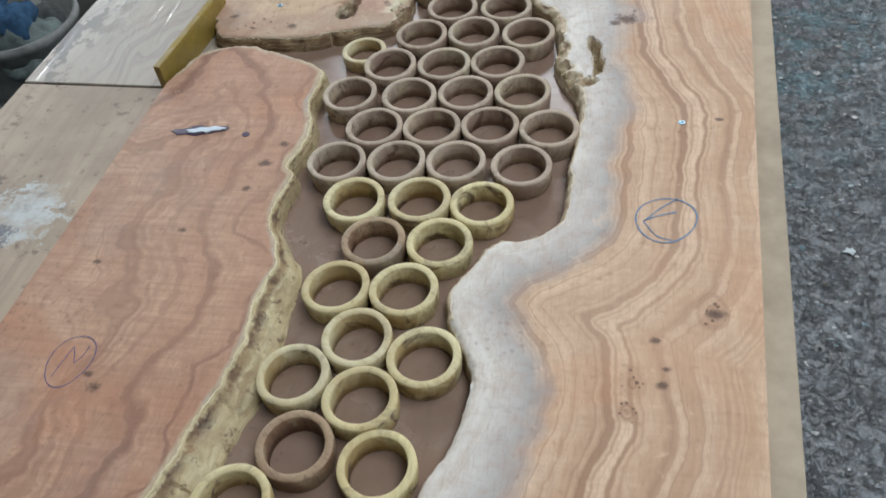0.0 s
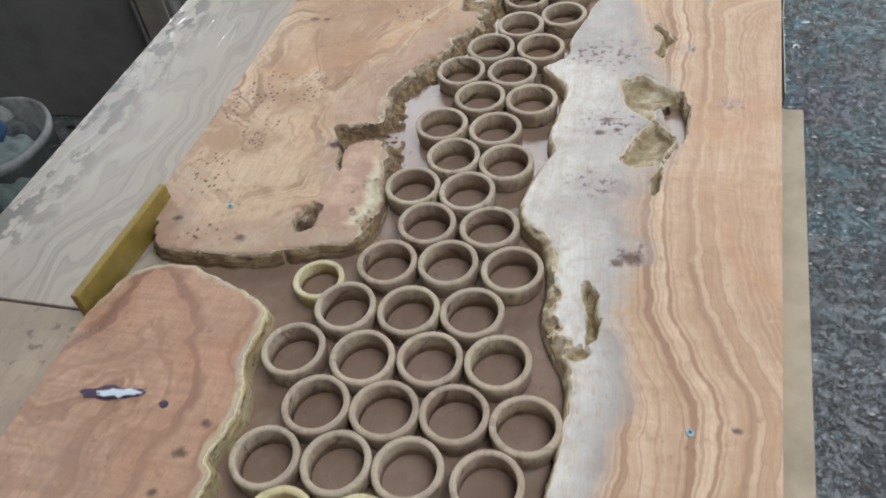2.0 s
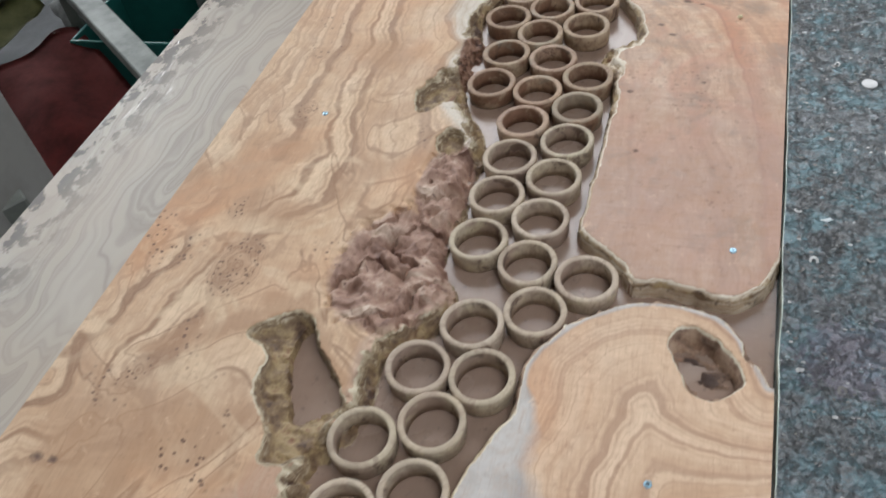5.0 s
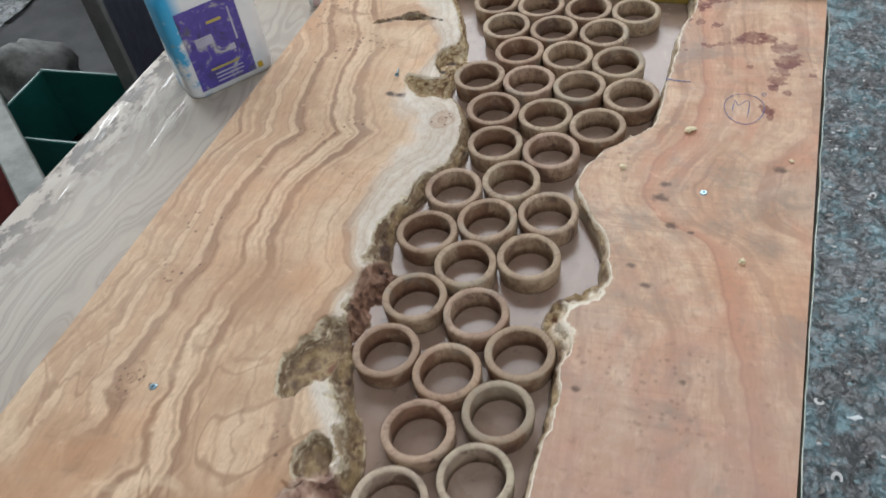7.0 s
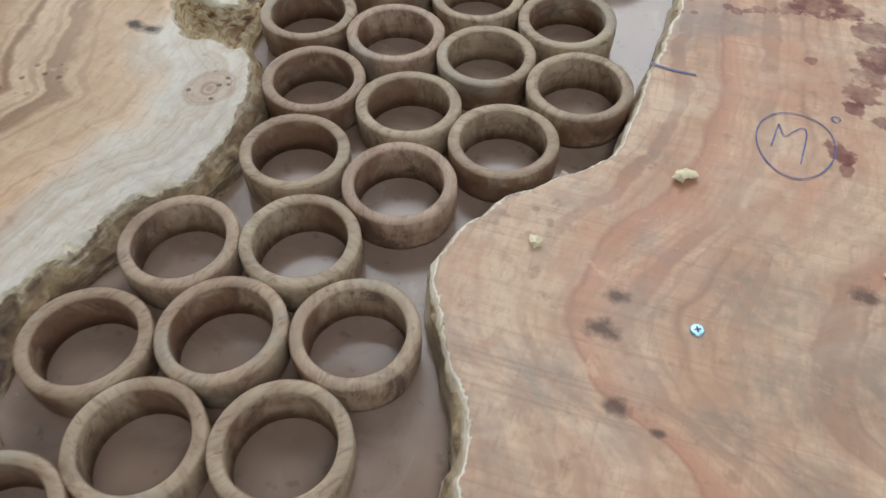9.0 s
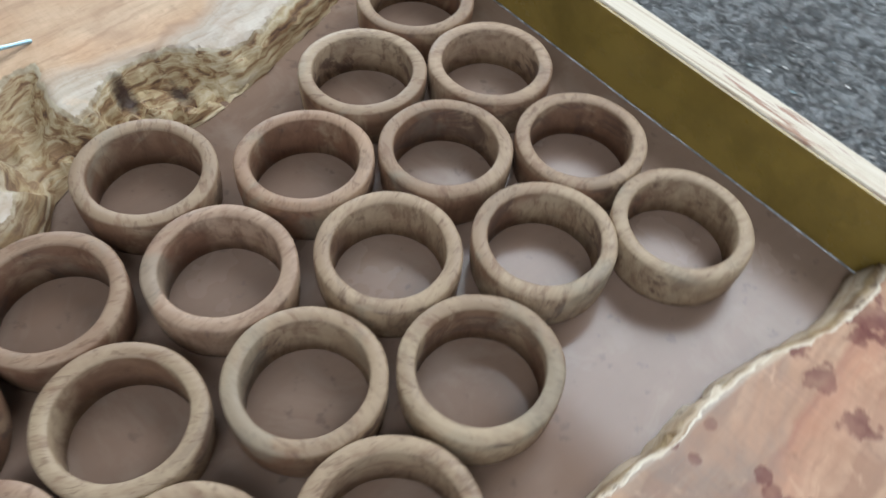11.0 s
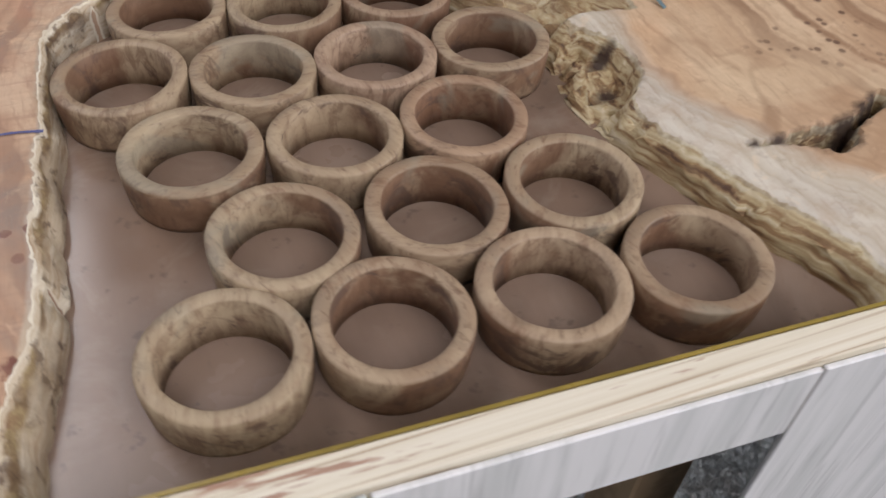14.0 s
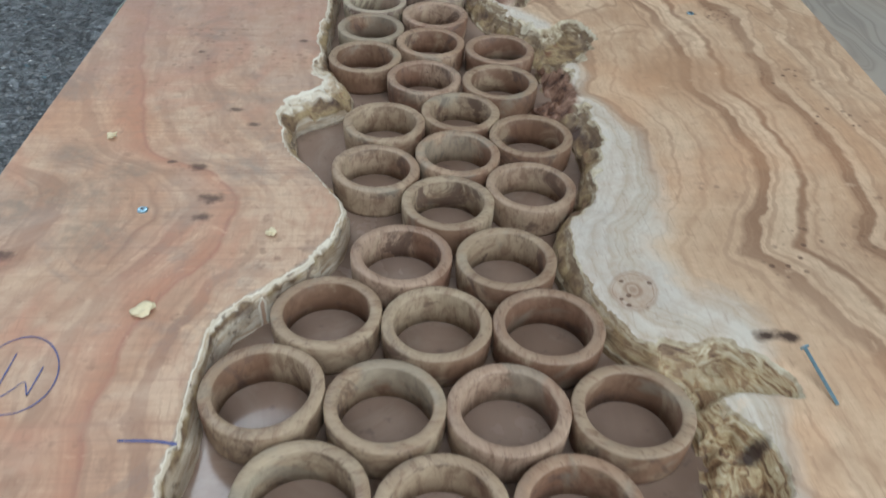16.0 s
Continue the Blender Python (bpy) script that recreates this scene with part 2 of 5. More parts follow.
        c = m.mix(m.math("MULTIPLY", mask, m.step(m.spots(130), 0.22, 0.32, 0.85, 0)), c, (0.12, 0.065, 0.04))
    # clusters of small dark pips
    cluster = m.step(m.noise(7, 2, 0.5), 0.60, 0.66)
    pip = m.step(m.spots(95), 0.20, 0.30, 1, 0)
    pipf = m.math("MULTIPLY", m.math("MULTIPLY", cluster, pip), eyes)
    c = m.mix(pipf, c, (0.13, 0.07, 0.045))
    for sx, sy, r in pips:
        zone = m.math("MULTIPLY", m.fleck(sx, sy, r, med), 0.85)
        c = m.mix(m.math("MULTIPLY", zone, 0.4), c, (0.36, 0.31, 0.30))
        c = m.mix(m.math("MULTIPLY", zone, m.step(m.noise(95, 3, 0.6), 0.54, 0.62)), c, (0.12, 0.08, 0.075))
    # grey weathering and dirt
    c = m.mix(m.step(m.noise(4.1, 5, 0.65), 0.52, 0.72, 0, grey), c, (0.27, 0.22, 0.20))
    tiny = m.noise(130, 4, 0.65)
    for sx, sy, r in spots:
        c = m.mix(m.math("MULTIPLY", m.fleck(sx, sy, r * 0.85, tiny), 0.85), c, (0.10, 0.06, 0.045))
    for sx, sy, r in stains:
        c = m.mix(m.math("MULTIPLY", m.blob(sx, sy, r * 1.05, m.noise(60, 4, 0.6)), m.step(m.noise(35, 4, 0.6), 0.35, 0.6, 0.95, 0.45)), c, stain_colour)
    # bark and burl
    rough_n, small_n = m.noise(28, 5, 0.7), m.noise(75, 4, 0.65)
    b0, b1, b2, b3, b4 = bark_tones or ((0.14, 0.08, 0.05), (0.36, 0.25, 0.15), (0.58, 0.50, 0.36), (0.68, 0.62, 0.48), (0.42, 0.26, 0.16))
    _, _, hz = m.axes()
    lane = m.n("ShaderNodeCombineXYZ")
    m.put(lane.inputs[0], m.math("MULTIPLY", m.attr("run"), 22.0))
    m.put(lane.inputs[1], m.math("MULTIPLY", hz, 210.0))
    m.put(lane.inputs[2], m.math("MULTIPLY", m.attr("edge"), 110.0))
    fibre = m.noise(1, 5, 0.6, lane.outputs[0], 0.8)
    bark = m.ramp(m.math("ADD", m.math("MULTIPLY", fibre, 0.62), m.math("MULTIPLY", rough_n, 0.38)), (0.30, b0), (0.42, b1), (0.51, b2), (0.61, b3), (0.70, b4))
    crust = m.mix(m.step(m.noise(1, 3, 0.6, m.scaled(m.p, (30, 12, 40))), 0.42, 0.60, 0, 0.55), bark, b1)
    pitted = m.mix(m.step(small_n, 0.34, 0.43, 0.75, 0), crust, (0.09, 0.05, 0.035))
    e0, e1, e2, e3 = deep_tones or ((0.07, 0.04, 0.028), (0.20, 0.13, 0.07), (0.34, 0.25, 0.13), (0.19, 0.09, 0.05))
    deep = m.ramp(m.noise(34, 5, 0.65), (0.34, e0), (0.48, e1), (0.58, e2), (0.68, e3))
    pitted = m.mix(m.step(m.math("ADD", pit, m.math("MULTIPLY", m.math("SUBTRACT", rough_n, 0.5), 0.8)), 0.72, 0.98), pitted, deep)
    if straight:
        ruddy = m.ramp(rough_n, (0.36, (0.10, 0.055, 0.042)), (0.48, (0.27, 0.165, 0.115)), (0.62, (0.44, 0.31, 0.22)))
        pitted = m.mix(m.step(y, 1.80, 1.84, 0, 0.85), pitted, ruddy)
    if sap_front:
        pitted = m.mix(m.step(y, 2.86, 2.96, 0, 0.72), pitted, m.ramp(fibre, (0.34, (0.10, 0.05, 0.03)), (0.44, (0.32, 0.19, 0.09)), (0.54, (0.56, 0.45, 0.26)), (0.66, (0.70, 0.61, 0.43))))
    hollow = m.math("ADD", pit, m.math("MULTIPLY", m.math("SUBTRACT", small_n, 0.5), 0.45))
    c = m.mix(m.step(hollow, 0.16, 0.22), c, m.mix(m.step(rough_n, 0.42, 0.6), b3, b2))
    c = m.mix(m.step(hollow, 0.36, 0.44), c, pitted)
    burlc = m.ramp(m.noise(11, 5, 0.62, None, 1.2), (0.32, (0.11, 0.055, 0.04)), (0.42, (0.24, 0.14, 0.10)), (0.52, (0.36, 0.23, 0.17)), (0.64, (0.56, 0.44, 0.34)))
    burlc = m.mix(m.step(m.noise(30, 5, 0.7, None, 2.5), 0.34, 0.42, 0.8, 0), burlc, (0.09, 0.04, 0.03))
    dark_burl = m.ramp(m.noise(34, 4, 0.6, None, 1.5), (0.34, (0.045, 0.022, 0.015)), (0.48, (0.15, 0.075, 0.045)), (0.60, (0.28, 0.165, 0.11)), (0.70, (0.40, 0.26, 0.19)))
    burlc = m.mix(m.step(y, 2.28, 2.40), burlc, dark_burl)
    c = m.mix(m.step(m.math("ADD", burl, m.math("MULTIPLY", m.math("SUBTRACT", rough_n, 0.5), 0.9)), 0.3, 0.55), c, burlc)
    knob = m.math("ADD", m.attr("edge"), m.math("MULTIPLY", m.math("SUBTRACT", rough_n, 0.5), 0.03))
    eared = m.mix(m.step(knob, 0.022, 0.036), m.mix(m.step(small_n, 0.40, 0.62), (0.66, 0.60, 0.43), (0.55, 0.49, 0.33)), m.mix(m.step(rough_n, 0.40, 0.62), (0.56, 0.38, 0.27), (0.42, 0.265, 0.19)))
    eared = m.mix(m.step(m.noise(30, 4, 0.6), 0.60, 0.68, 0, 0.8), eared, (0.13, 0.09, 0.06))
    c = m.mix(m.step(m.math("ADD", m.attr("ear"), m.math("MULTIPLY", m.math("SUBTRACT", med, 0.5), 0.4)), 0.08, 0.40), c, eared)
    h = m.math("ADD", m.math("MULTIPLY", fine, 0.5), m.math("ADD", m.math("MULTIPLY", sawn, 0.6), m.math("MULTIPLY", m.math("MULTIPLY", m.math("ADD", small_n, fibre), m.math("MAXIMUM", pit, burl)), 3.5)))
    # near-black flecks put the shade of cracks and hollows into the colour
    for sx, sy, r in crack_shade:
        c = m.mix(m.math("MULTIPLY", m.fleck(sx, sy, r, small_n), 0.95), c, (0.045, 0.025, 0.018))
    return m.done(c, m.step(med, 0.3, 0.7, 0.5, 0.72), h, 0.28, 0.0015, spec=0.35)


def ring_wood(name, tones, lo, hi, marks=1.0):
    m = Mat(name)
    r = m.rand()
    node = m.n("ShaderNodeVectorMath", operation="ADD")
    m.put(node.inputs[0], m.p)
    comb = m.n("ShaderNodeCombineXYZ")
    m.put(comb.inputs[0], m.math("MULTIPLY", r, 7.0))
    m.put(comb.inputs[1], m.math("MULTIPLY", r, 13.0))
    m.put(node.inputs[1], comb.outputs[0])
    v = node.outputs[0]
    grain = m.noise(1, 4, 0.65, m.scaled(v, (150, 22, 60)), 0.6)
    patch = m.noise(30, 4, 0.62, v, 0.8)
    px, _, hz = m.axes()
    base = m.ramp(r, *[(i / (len(tones) - 1), t) for i, t in enumerate(tones)])
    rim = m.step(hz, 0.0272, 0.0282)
    # each ring is cut across heartwood and paler sapwood
    split = m.math("ADD", px, m.math("MULTIPLY", m.math("SUBTRACT", m.noise(22, 3, 0.5, v), 0.5), 0.07))
    split = m.math("ADD", split, m.step(m.math("FRACT", m.math("MULTIPLY", r, 9.7)), 0, 1, -0.035, 0.045))
    heart = m.step(split, -0.004, 0.006)
    c = m.mix(m.math("MULTIPLY", heart, 0.8), base, lo)
    c = m.mix(m.math("MULTIPLY", m.math("SUBTRACT", 1.0, heart), 0.35), c, hi)
    c = m.mix(m.step(grain, 0.42, 0.62, 0, 0.6), c, tuple(0.75 * q for q in lo))
    c = m.mix(m.step(patch, 0.52, 0.68, 0, 0.55), c, hi)
    # dark knots and blue-stain
    c = m.mix(m.step(m.noise(17, 5, 0.7, v, 1.5), 0.55, 0.62, 0, 0.85), c, (0.115, 0.07, 0.05))
    c = m.mix(m.step(m.noise(1, 2, 0.5, m.scaled(v, (30, 30, 210))), 0.55, 0.7, 0, 0.25), c, lo)
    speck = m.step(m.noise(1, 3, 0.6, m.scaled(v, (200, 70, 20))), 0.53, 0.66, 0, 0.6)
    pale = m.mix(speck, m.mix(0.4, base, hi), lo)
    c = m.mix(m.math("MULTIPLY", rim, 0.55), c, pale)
    fleckn = m.noise(1, 4, 0.65, m.scaled(v, (260, 90, 60)), 1.0)
    c = m.mix(m.step(fleckn, 0.55, 0.66, 0, 0.55 * marks), c, tuple(0.6 * q for q in lo))
    c = m.mix(m.step(m.noise(9, 4, 0.6, v, 1.0), 0.58, 0.64, 0, 0.5 * marks), c, (0.27, 0.25, 0.19))
    return m.done(c, m.step(patch, 0.3, 0.7, 0.45, 0.68), grain, 0.25, 0.0008, spec=0.4)


TAN = ring_wood("ring_tan_wood", [(0.335, 0.235, 0.15), (0.37, 0.27, 0.175), (0.35, 0.215, 0.155), (0.295, 0.20, 0.125), (0.37, 0.275, 0.18), (0.335, 0.255, 0.165), (0.37, 0.22, 0.14)], (0.185, 0.095, 0.055), (0.49, 0.385, 0.255), 0.85)
DULL = ring_wood("ring_dusty_wood", [(0.41, 0.325, 0.265), (0.44, 0.335, 0.28), (0.38, 0.285, 0.22), (0.43, 0.36, 0.27)], (0.30, 0.215, 0.16), (0.56, 0.49, 0.32), 0.4)
YELLOW = ring_wood("ring_yellow_wood", [(0.60, 0.50, 0.22), (0.62, 0.55, 0.31), (0.56, 0.44, 0.20), (0.60, 0.52, 0.25), (0.54, 0.48, 0.32)], (0.46, 0.34, 0.15), (0.74, 0.69, 0.43), 0.3)
BROWN = ring_wood("ring_brown_wood", [(0.36, 0.225, 0.13), (0.40, 0.27, 0.16)], (0.22, 0.13, 0.08), (0.50, 0.42, 0.26))

KNOTS_A = ((0.213, 0.583, 0.020), (0.131, 0.485, 0.016), (0.126, 0.452, 0.011))
KNOTS_D = ((-0.479, 1.323, 0.026), (-0.425, 1.806, 0.018), (-0.412, 1.488, 0.014), (-0.366, 1.992, 0.045), (-0.386, 2.336, 0.020), (-0.41, 2.10, 0.018), (-0.146, 2.856, 0.020))
BROWNS_D = ((-0.41, 1.73, 0.075), (-0.44, 2.16, 0.050), (-0.39, 2.24, 0.045), (-0.42, 1.59, 0.055), (-0.46, 1.44, 0.045), (-0.34, 2.10, 0.035), (-0.30, 2.50, 0.05))
WOOD_A = slab_wood("olive_slab", (0.69, 0.515, 0.36), (0.51, 0.335, 0.21), (0.29, 0.16, 0.095), (0.70, 0.675, 0.62), 34, 2.0, 0.12, contrast=0.85, straight=(0.95, 1.25, 1.68, 1.85), fade=(0.13, 0.22), knots=KNOTS_A, crack_shade=((0.262, 1.915, 0.020), (0.245, 1.935, 0.012), (0.174, 1.452, 0.008), (0.150, 1.470, 0.006), (0.140, 1.330, 0.006)),
                   grey=0.10, eyes=0.25, blot=0.2, sap_lines=0.5, sap_grey=0.5, sap_core=0.9, pips=((0.061, 1.402, 0.042), (0.060, 1.589, 0.05), (0.058, 1.273, 0.03), (0.117, 1.143, 0.026), (0.016, 1.577, 0.03), (0.236, 1.465, 0.018), (0.172, 1.606, 0.014)), deep_tones=((0.18, 0.115, 0.06), (0.33, 0.265, 0.15), (0.42, 0.35, 0.225), (0.60, 0.54, 0.40)), spots=((0.216, 0.580, 0.011), (0.113, 1.138, 0.016), (0.095, 1.128, 0.010), (0.060, 1.415, 0.010), (0.052, 1.385, 0.009), (0.078, 1.392, 0.007), (0.235, 0.905, 0.006), (0.153, 0.540, 0.006), (0.160, 0.485, 0.007), (0.165, 0.505, 0.005)))
WOOD_D = slab_wood("figured_slab", (0.69, 0.515, 0.345), (0.54, 0.355, 0.215), (0.25, 0.14, 0.08), (0.62, 0.56, 0.47), 15, 4.2, 0.08, sap_grey=0.35, sap_lines=0.85, knots=KNOTS_D, browns=BROWNS_D, contrast=0.9, crack_shade=((-0.278, 3.135, 0.016), (-0.262, 3.130, 0.010), (-0.243, 3.128, 0.007), (-0.226, 3.126, 0.005), (-0.300, 3.125, 0.010), (-0.318, 3.117, 0.008), (-0.332, 3.111, 0.007), (-0.190, 3.000, 0.008), (-0.182, 3.030, 0.008), (-0.232, 2.908, 0.008), (-0.246, 2.910, 0.007), (-0.33, 1.335, 0.013), (-0.345, 1.325, 0.010), (-0.335, 1.165, 0.014), (-0.31, 1.36, 0.010)),
                   grey=0.10, eyes=0.9, calm_y=2.45, sap_front=(0.45, 0.285, 0.205), blotch=5.0, blot=0.5, spots=((-0.49, 1.674, 0.009), (-0.468, 1.674, 0.007), (-0.352, 2.329, 0.006),  (-0.53, 1.15, 0.008), (-0.42, 1.12, 0.009)),
                   bark_tones=((0.055, 0.032, 0.022), (0.155, 0.10, 0.06), (0.28, 0.205, 0.12), (0.58, 0.51, 0.37), (0.19, 0.105, 0.065)))
WOOD_C = slab_wood("red_brown_slab", (0.60, 0.40, 0.27), (0.49, 0.275, 0.175), (0.24, 0.125, 0.085), (0.58, 0.49, 0.34), 14, 2.6, 0.35, contrast=0.9, grit=0.45, mottle=0.4,
                   bark_tones=((0.20, 0.13, 0.07), (0.42, 0.33, 0.18), (0.58, 0.50, 0.30), (0.68, 0.61, 0.40), (0.40, 0.26, 0.14)),
                   grey=0.45, eyes=0.25, blotch=3.6, blot=0.6, spots=((-0.44, 0.425, 0.008), (-0.455, 0.44, 0.006), (-0.36, 0.79, 0.010), (-0.345, 0.83, 0.008), (-0.37, 0.74, 0.007), (-0.52, 0.60, 0.006), (-0.43, 0.66, 0.006)))
WOOD_B = slab_wood("pink_brown_slab", (0.64, 0.455, 0.305), (0.51, 0.315, 0.20), (0.29, 0.16, 0.105), (0.52, 0.40, 0.28), 24, 1.6, 0.30, mottle=0.5,
                   stains=((0.267, 3.099, 0.012), (0.290, 3.110, 0.017), (0.312, 3.112, 0.014), (0.335, 3.085, 0.020), (0.342, 3.055, 0.018), (0.332, 3.030, 0.014), (0.328, 3.005, 0.013), (0.322, 2.985, 0.008), (0.316, 2.933, 0.010), (0.319, 2.915, 0.006),
                           (0.288, 3.034, 0.005), (0.341, 2.975, 0.006), (0.375, 3.02, 0.005), (0.243, 3.091, 0.005), (0.235, 3.087, 0.0045), (0.226, 3.084, 0.0045), (0.218, 3.088, 0.004), (0.192, 3.071, 0.003), (0.181, 3.070, 0.0035), (0.187, 3.090, 0.003),
                           (0.236, 3.144, 0.009), (0.209, 3.151, 0.008), (0.192, 3.158, 0.007), (0.205, 3.20, 0.015), (0.225, 3.225, 0.016), (0.25, 3.228, 0.013)),
                   stain_colour=(0.14, 0.040, 0.032), grit=0.5, grey=0.45, eyes=0.35, blotch=5.0, blot=0.4,
                   bark_tones=((0.22, 0.13, 0.08), (0.44, 0.33, 0.22), (0.60, 0.52, 0.40), (0.72, 0.66, 0.54), (0.40, 0.25, 0.17)),
                   spine=((2.0, 0.33), (2.35, 0.315), (2.52, 0.29), (2.65, 0.255), (2.70, 0.188), (2.75, 0.166), (2.80, 0.172), (2.86, 0.205), (2.93, 0.225), (3.07, 0.216), (3.25, 0.21)),
                   spots=((0.188, 2.732, 0.011), (0.192, 2.759, 0.008), (0.206, 2.684, 0.009), (0.187, 2.58, 0.007), (0.166, 2.608, 0.006), (0.335, 2.807, 0.010), (0.231, 2.675, 0.004), (0.13, 2.42, 0.006), (0.15, 2.28, 0.005), (0.24, 2.45, 0.005)))


def bed_mat():
    m = Mat("brown_laminate")
    cloud, fine = m.noise(7, 5, 0.6), m.noise(1, 4, 0.6, m.scaled(m.p, (60, 7, 10)))
    c = m.mix(m.step(cloud, 0.35, 0.65), (0.225, 0.150, 0.108), (0.285, 0.205, 0.158))
    c = m.mix(m.step(fine, 0.4, 0.7, 0, 0.3), c, (0.19, 0.135, 0.10))
    c = m.mix(m.step(m.noise(16, 5, 0.65, None, 1.0), 0.52, 0.66, 0, 0.45), c, (0.31, 0.245, 0.195))
    c = m.mix(m.step(m.noise(70, 4, 0.6), 0.62, 0.68, 0, 0.5), c, (0.13, 0.095, 0.075))
    return m.done(c, m.step(cloud, 0.35, 0.7, 0.13, 0.32), m.noise(1, 3, 0.5, m.scaled(m.p, (9, 16, 9))), 0.10, 0.002, spec=0.42)


def plank_mat():
    m = Mat("grey_grained_plank")
    x, y, _ = m.axes()
    big = m.noise(1, 3, 0.5, m.scaled(m.p, (5, 2.0, 1)))
    w = m.math("ADD", m.math("MULTIPLY", x, 22), m.math("MULTIPLY", big, 10))
    band = m.line_noise(w, 3, 0.6)
    c = m.ramp(band, (0.34, (0.43, 0.385, 0.32)), (0.46, (0.40, 0.355, 0.295)), (0.54, (0.305, 0.265, 0.22)), (0.62, (0.41, 0.365, 0.30)))
    c = m.mix(m.step(m.noise(4, 3, 0.5), 0.4, 0.65, 0, 0.5), c, (0.43, 0.35, 0.27))
    # grubby thumb prints along the outer edge
    outer = m.step(m.math("SUBTRACT", x, m.math("MULTIPLY", y, 0.058)), -0.89, -0.80, 1, 0)
    smudge = m.step(m.noise(1, 3, 0.6, m.scaled(m.p, (34, 22, 1))), 0.49, 0.55)
    c = m.mix(m.math("MULTIPLY", m.math("MULTIPLY", outer, smudge), 0.85), c, (0.085, 0.07, 0.06))
    wrinkle = m.math("ADD", m.noise(1, 3, 0.6, m.scaled(m.p, (26, 5, 5)), 0.7), m.math("MULTIPLY", m.noise(30, 3), 0.25))
    return m.done(c, 0.5, wrinkle, 0.42, 0.004, coat=0.8)


def worn_ply_mat():
    m = Mat("grubby_plywood")
    c = m.mix(m.step(m.noise(6, 5, 0.65), 0.38, 0.62), (0.45, 0.36, 0.26), (0.33, 0.26, 0.19))
    c = m.mix(m.step(m.noise(1, 3, 0.6, m.scaled(m.p, (70, 6, 8))), 0.45, 0.7, 0, 0.4), c, (0.27, 0.20, 0.15))
    c = m.mix(m.step(m.noise(42, 5, 0.7), 0.58, 0.66, 0, 0.7), c, (0.12, 0.09, 0.075))
    c = m.mix(m.math("MULTIPLY", m.blob(-0.70, 0.70, 0.065, m.noise(45, 6, 0.75)), m.step(m.noise(24, 4, 0.7), 0.4, 0.6, 0.2, 0.8)), c, (0.60, 0.66, 0.66))
    c = m.mix(m.math("MULTIPLY", m.blob(-0.72, 0.66, 0.03, m.noise(38, 5, 0.7)), 0.8), c, (0.12, 0.14, 0.17))
    return m.done(c, 0.62, m.noise(50, 4), 0.2, 0.001)


def ply_edge_mat():
    m = Mat("plywood_edge")
    z = m.noise(1, 2, 0.5, m.scaled(m.p, (3, 330, 200)))
    c = m.ramp(z, (0.30, (0.42, 0.32, 0.22)), (0.40, (0.68, 0.61, 0.48)), (0.60, (0.74, 0.68, 0.56)), (0.72, (0.58, 0.48, 0.35)))
    red = m.math("MULTIPLY", m.step(m.noise(1, 4, 0.65, m.scaled(m.p, (16, 170, 3))), 0.60, 0.66), 0.75)
    c = m.mix(red, c, (0.30, 0.12, 0.07))
    return m.done(c, 0.7, z, 0.3, 0.001)


def floor_mat():
    m = Mat("dirty_concrete")
    x, y, _ = m.axes()
    c = m.mix(m.step(m.noise(2.6, 6, 0.65), 0.35, 0.65), (0.225, 0.238, 0.24), (0.36, 0.385, 0.395))
    c = m.mix(m.step(m.noise(30, 6, 0.7), 0.46, 0.62, 0, 0.7), c, (0.13, 0.125, 0.118))
    c = m.mix(m.step(m.noise(70, 4, 0.7), 0.58, 0.66, 0, 0.6), c, (0.42, 0.41, 0.39))
    teal = m.math("MULTIPLY", m.step(m.math("ABSOLUTE", m.math("SUBTRACT", x, 0.62)), 0.05, 0.45, 1, 0), m.step(y, 1.5, 2.2))
    teal = m.math("MULTIPLY", teal, m.step(m.noise(9, 6, 0.75), 0.46, 0.60, 0, 0.7))
    c = m.mix(teal, c, (0.25, 0.43, 0.47))
    lilac = m.math("MULTIPLY", m.blob(0.62, 2.55, 0.12, m.noise(22, 6, 0.75)), 0.3)
    c = m.mix(lilac, c, (0.33, 0.26, 0.36))
    crust = m.step(m.noise(26, 6, 0.7, None, 0.8), 0.48, 0.56)
    h = m.math("ADD", m.math("ADD", m.noise(15, 4, 0.6), m.math("MULTIPLY", crust, 0.32)), m.math("MULTIPLY", m.noise(80, 4, 0.65), 0.35))
    c = m.mix(m.step(m.noise(17, 5, 0.7), 0.55, 0.64, 0, 0.6), c, (0.13, 0.122, 0.115))
    return m.done(c, m.step(m.noise(12, 4), 0.38, 0.62, 0.08, 0.36), h, 1.0, 0.045, spec=0.8, coat=0.5)


BED, PLANK, GRUBBY, PLY_EDGE, FLOOR = bed_mat(), plank_mat(), worn_ply_mat(), ply_edge_mat(), floor_mat()
STRIP = plain("bare_plywood", (0.42, 0.35, 0.25), 0.65, 0.25, 12)
TAPE = plain("brown_packing_tape", (0.33, 0.235, 0.055), 0.28, 0.35, 20)


def streaked(name, colour, stain):
    """Laminate with runs of dried dirty water."""
    m = Mat(name)
    runs = m.noise(1, 4, 0.6, m.scaled(m.p, (45, 3, 2.5)))
    c = m.mix(m.step(runs, 0.46, 0.62, 0, 0.7), colour, stain)
    c = m.mix(m.step(m.noise(1, 3, 0.6, m.scaled(m.p, (150, 5, 8))), 0.56, 0.66, 0, 0.4), c, tuple(0.6 * q for q in stain))
    return m.done(c, m.step(runs, 0.3, 0.7, 0.28, 0.5), runs, 0.1, 0.001)


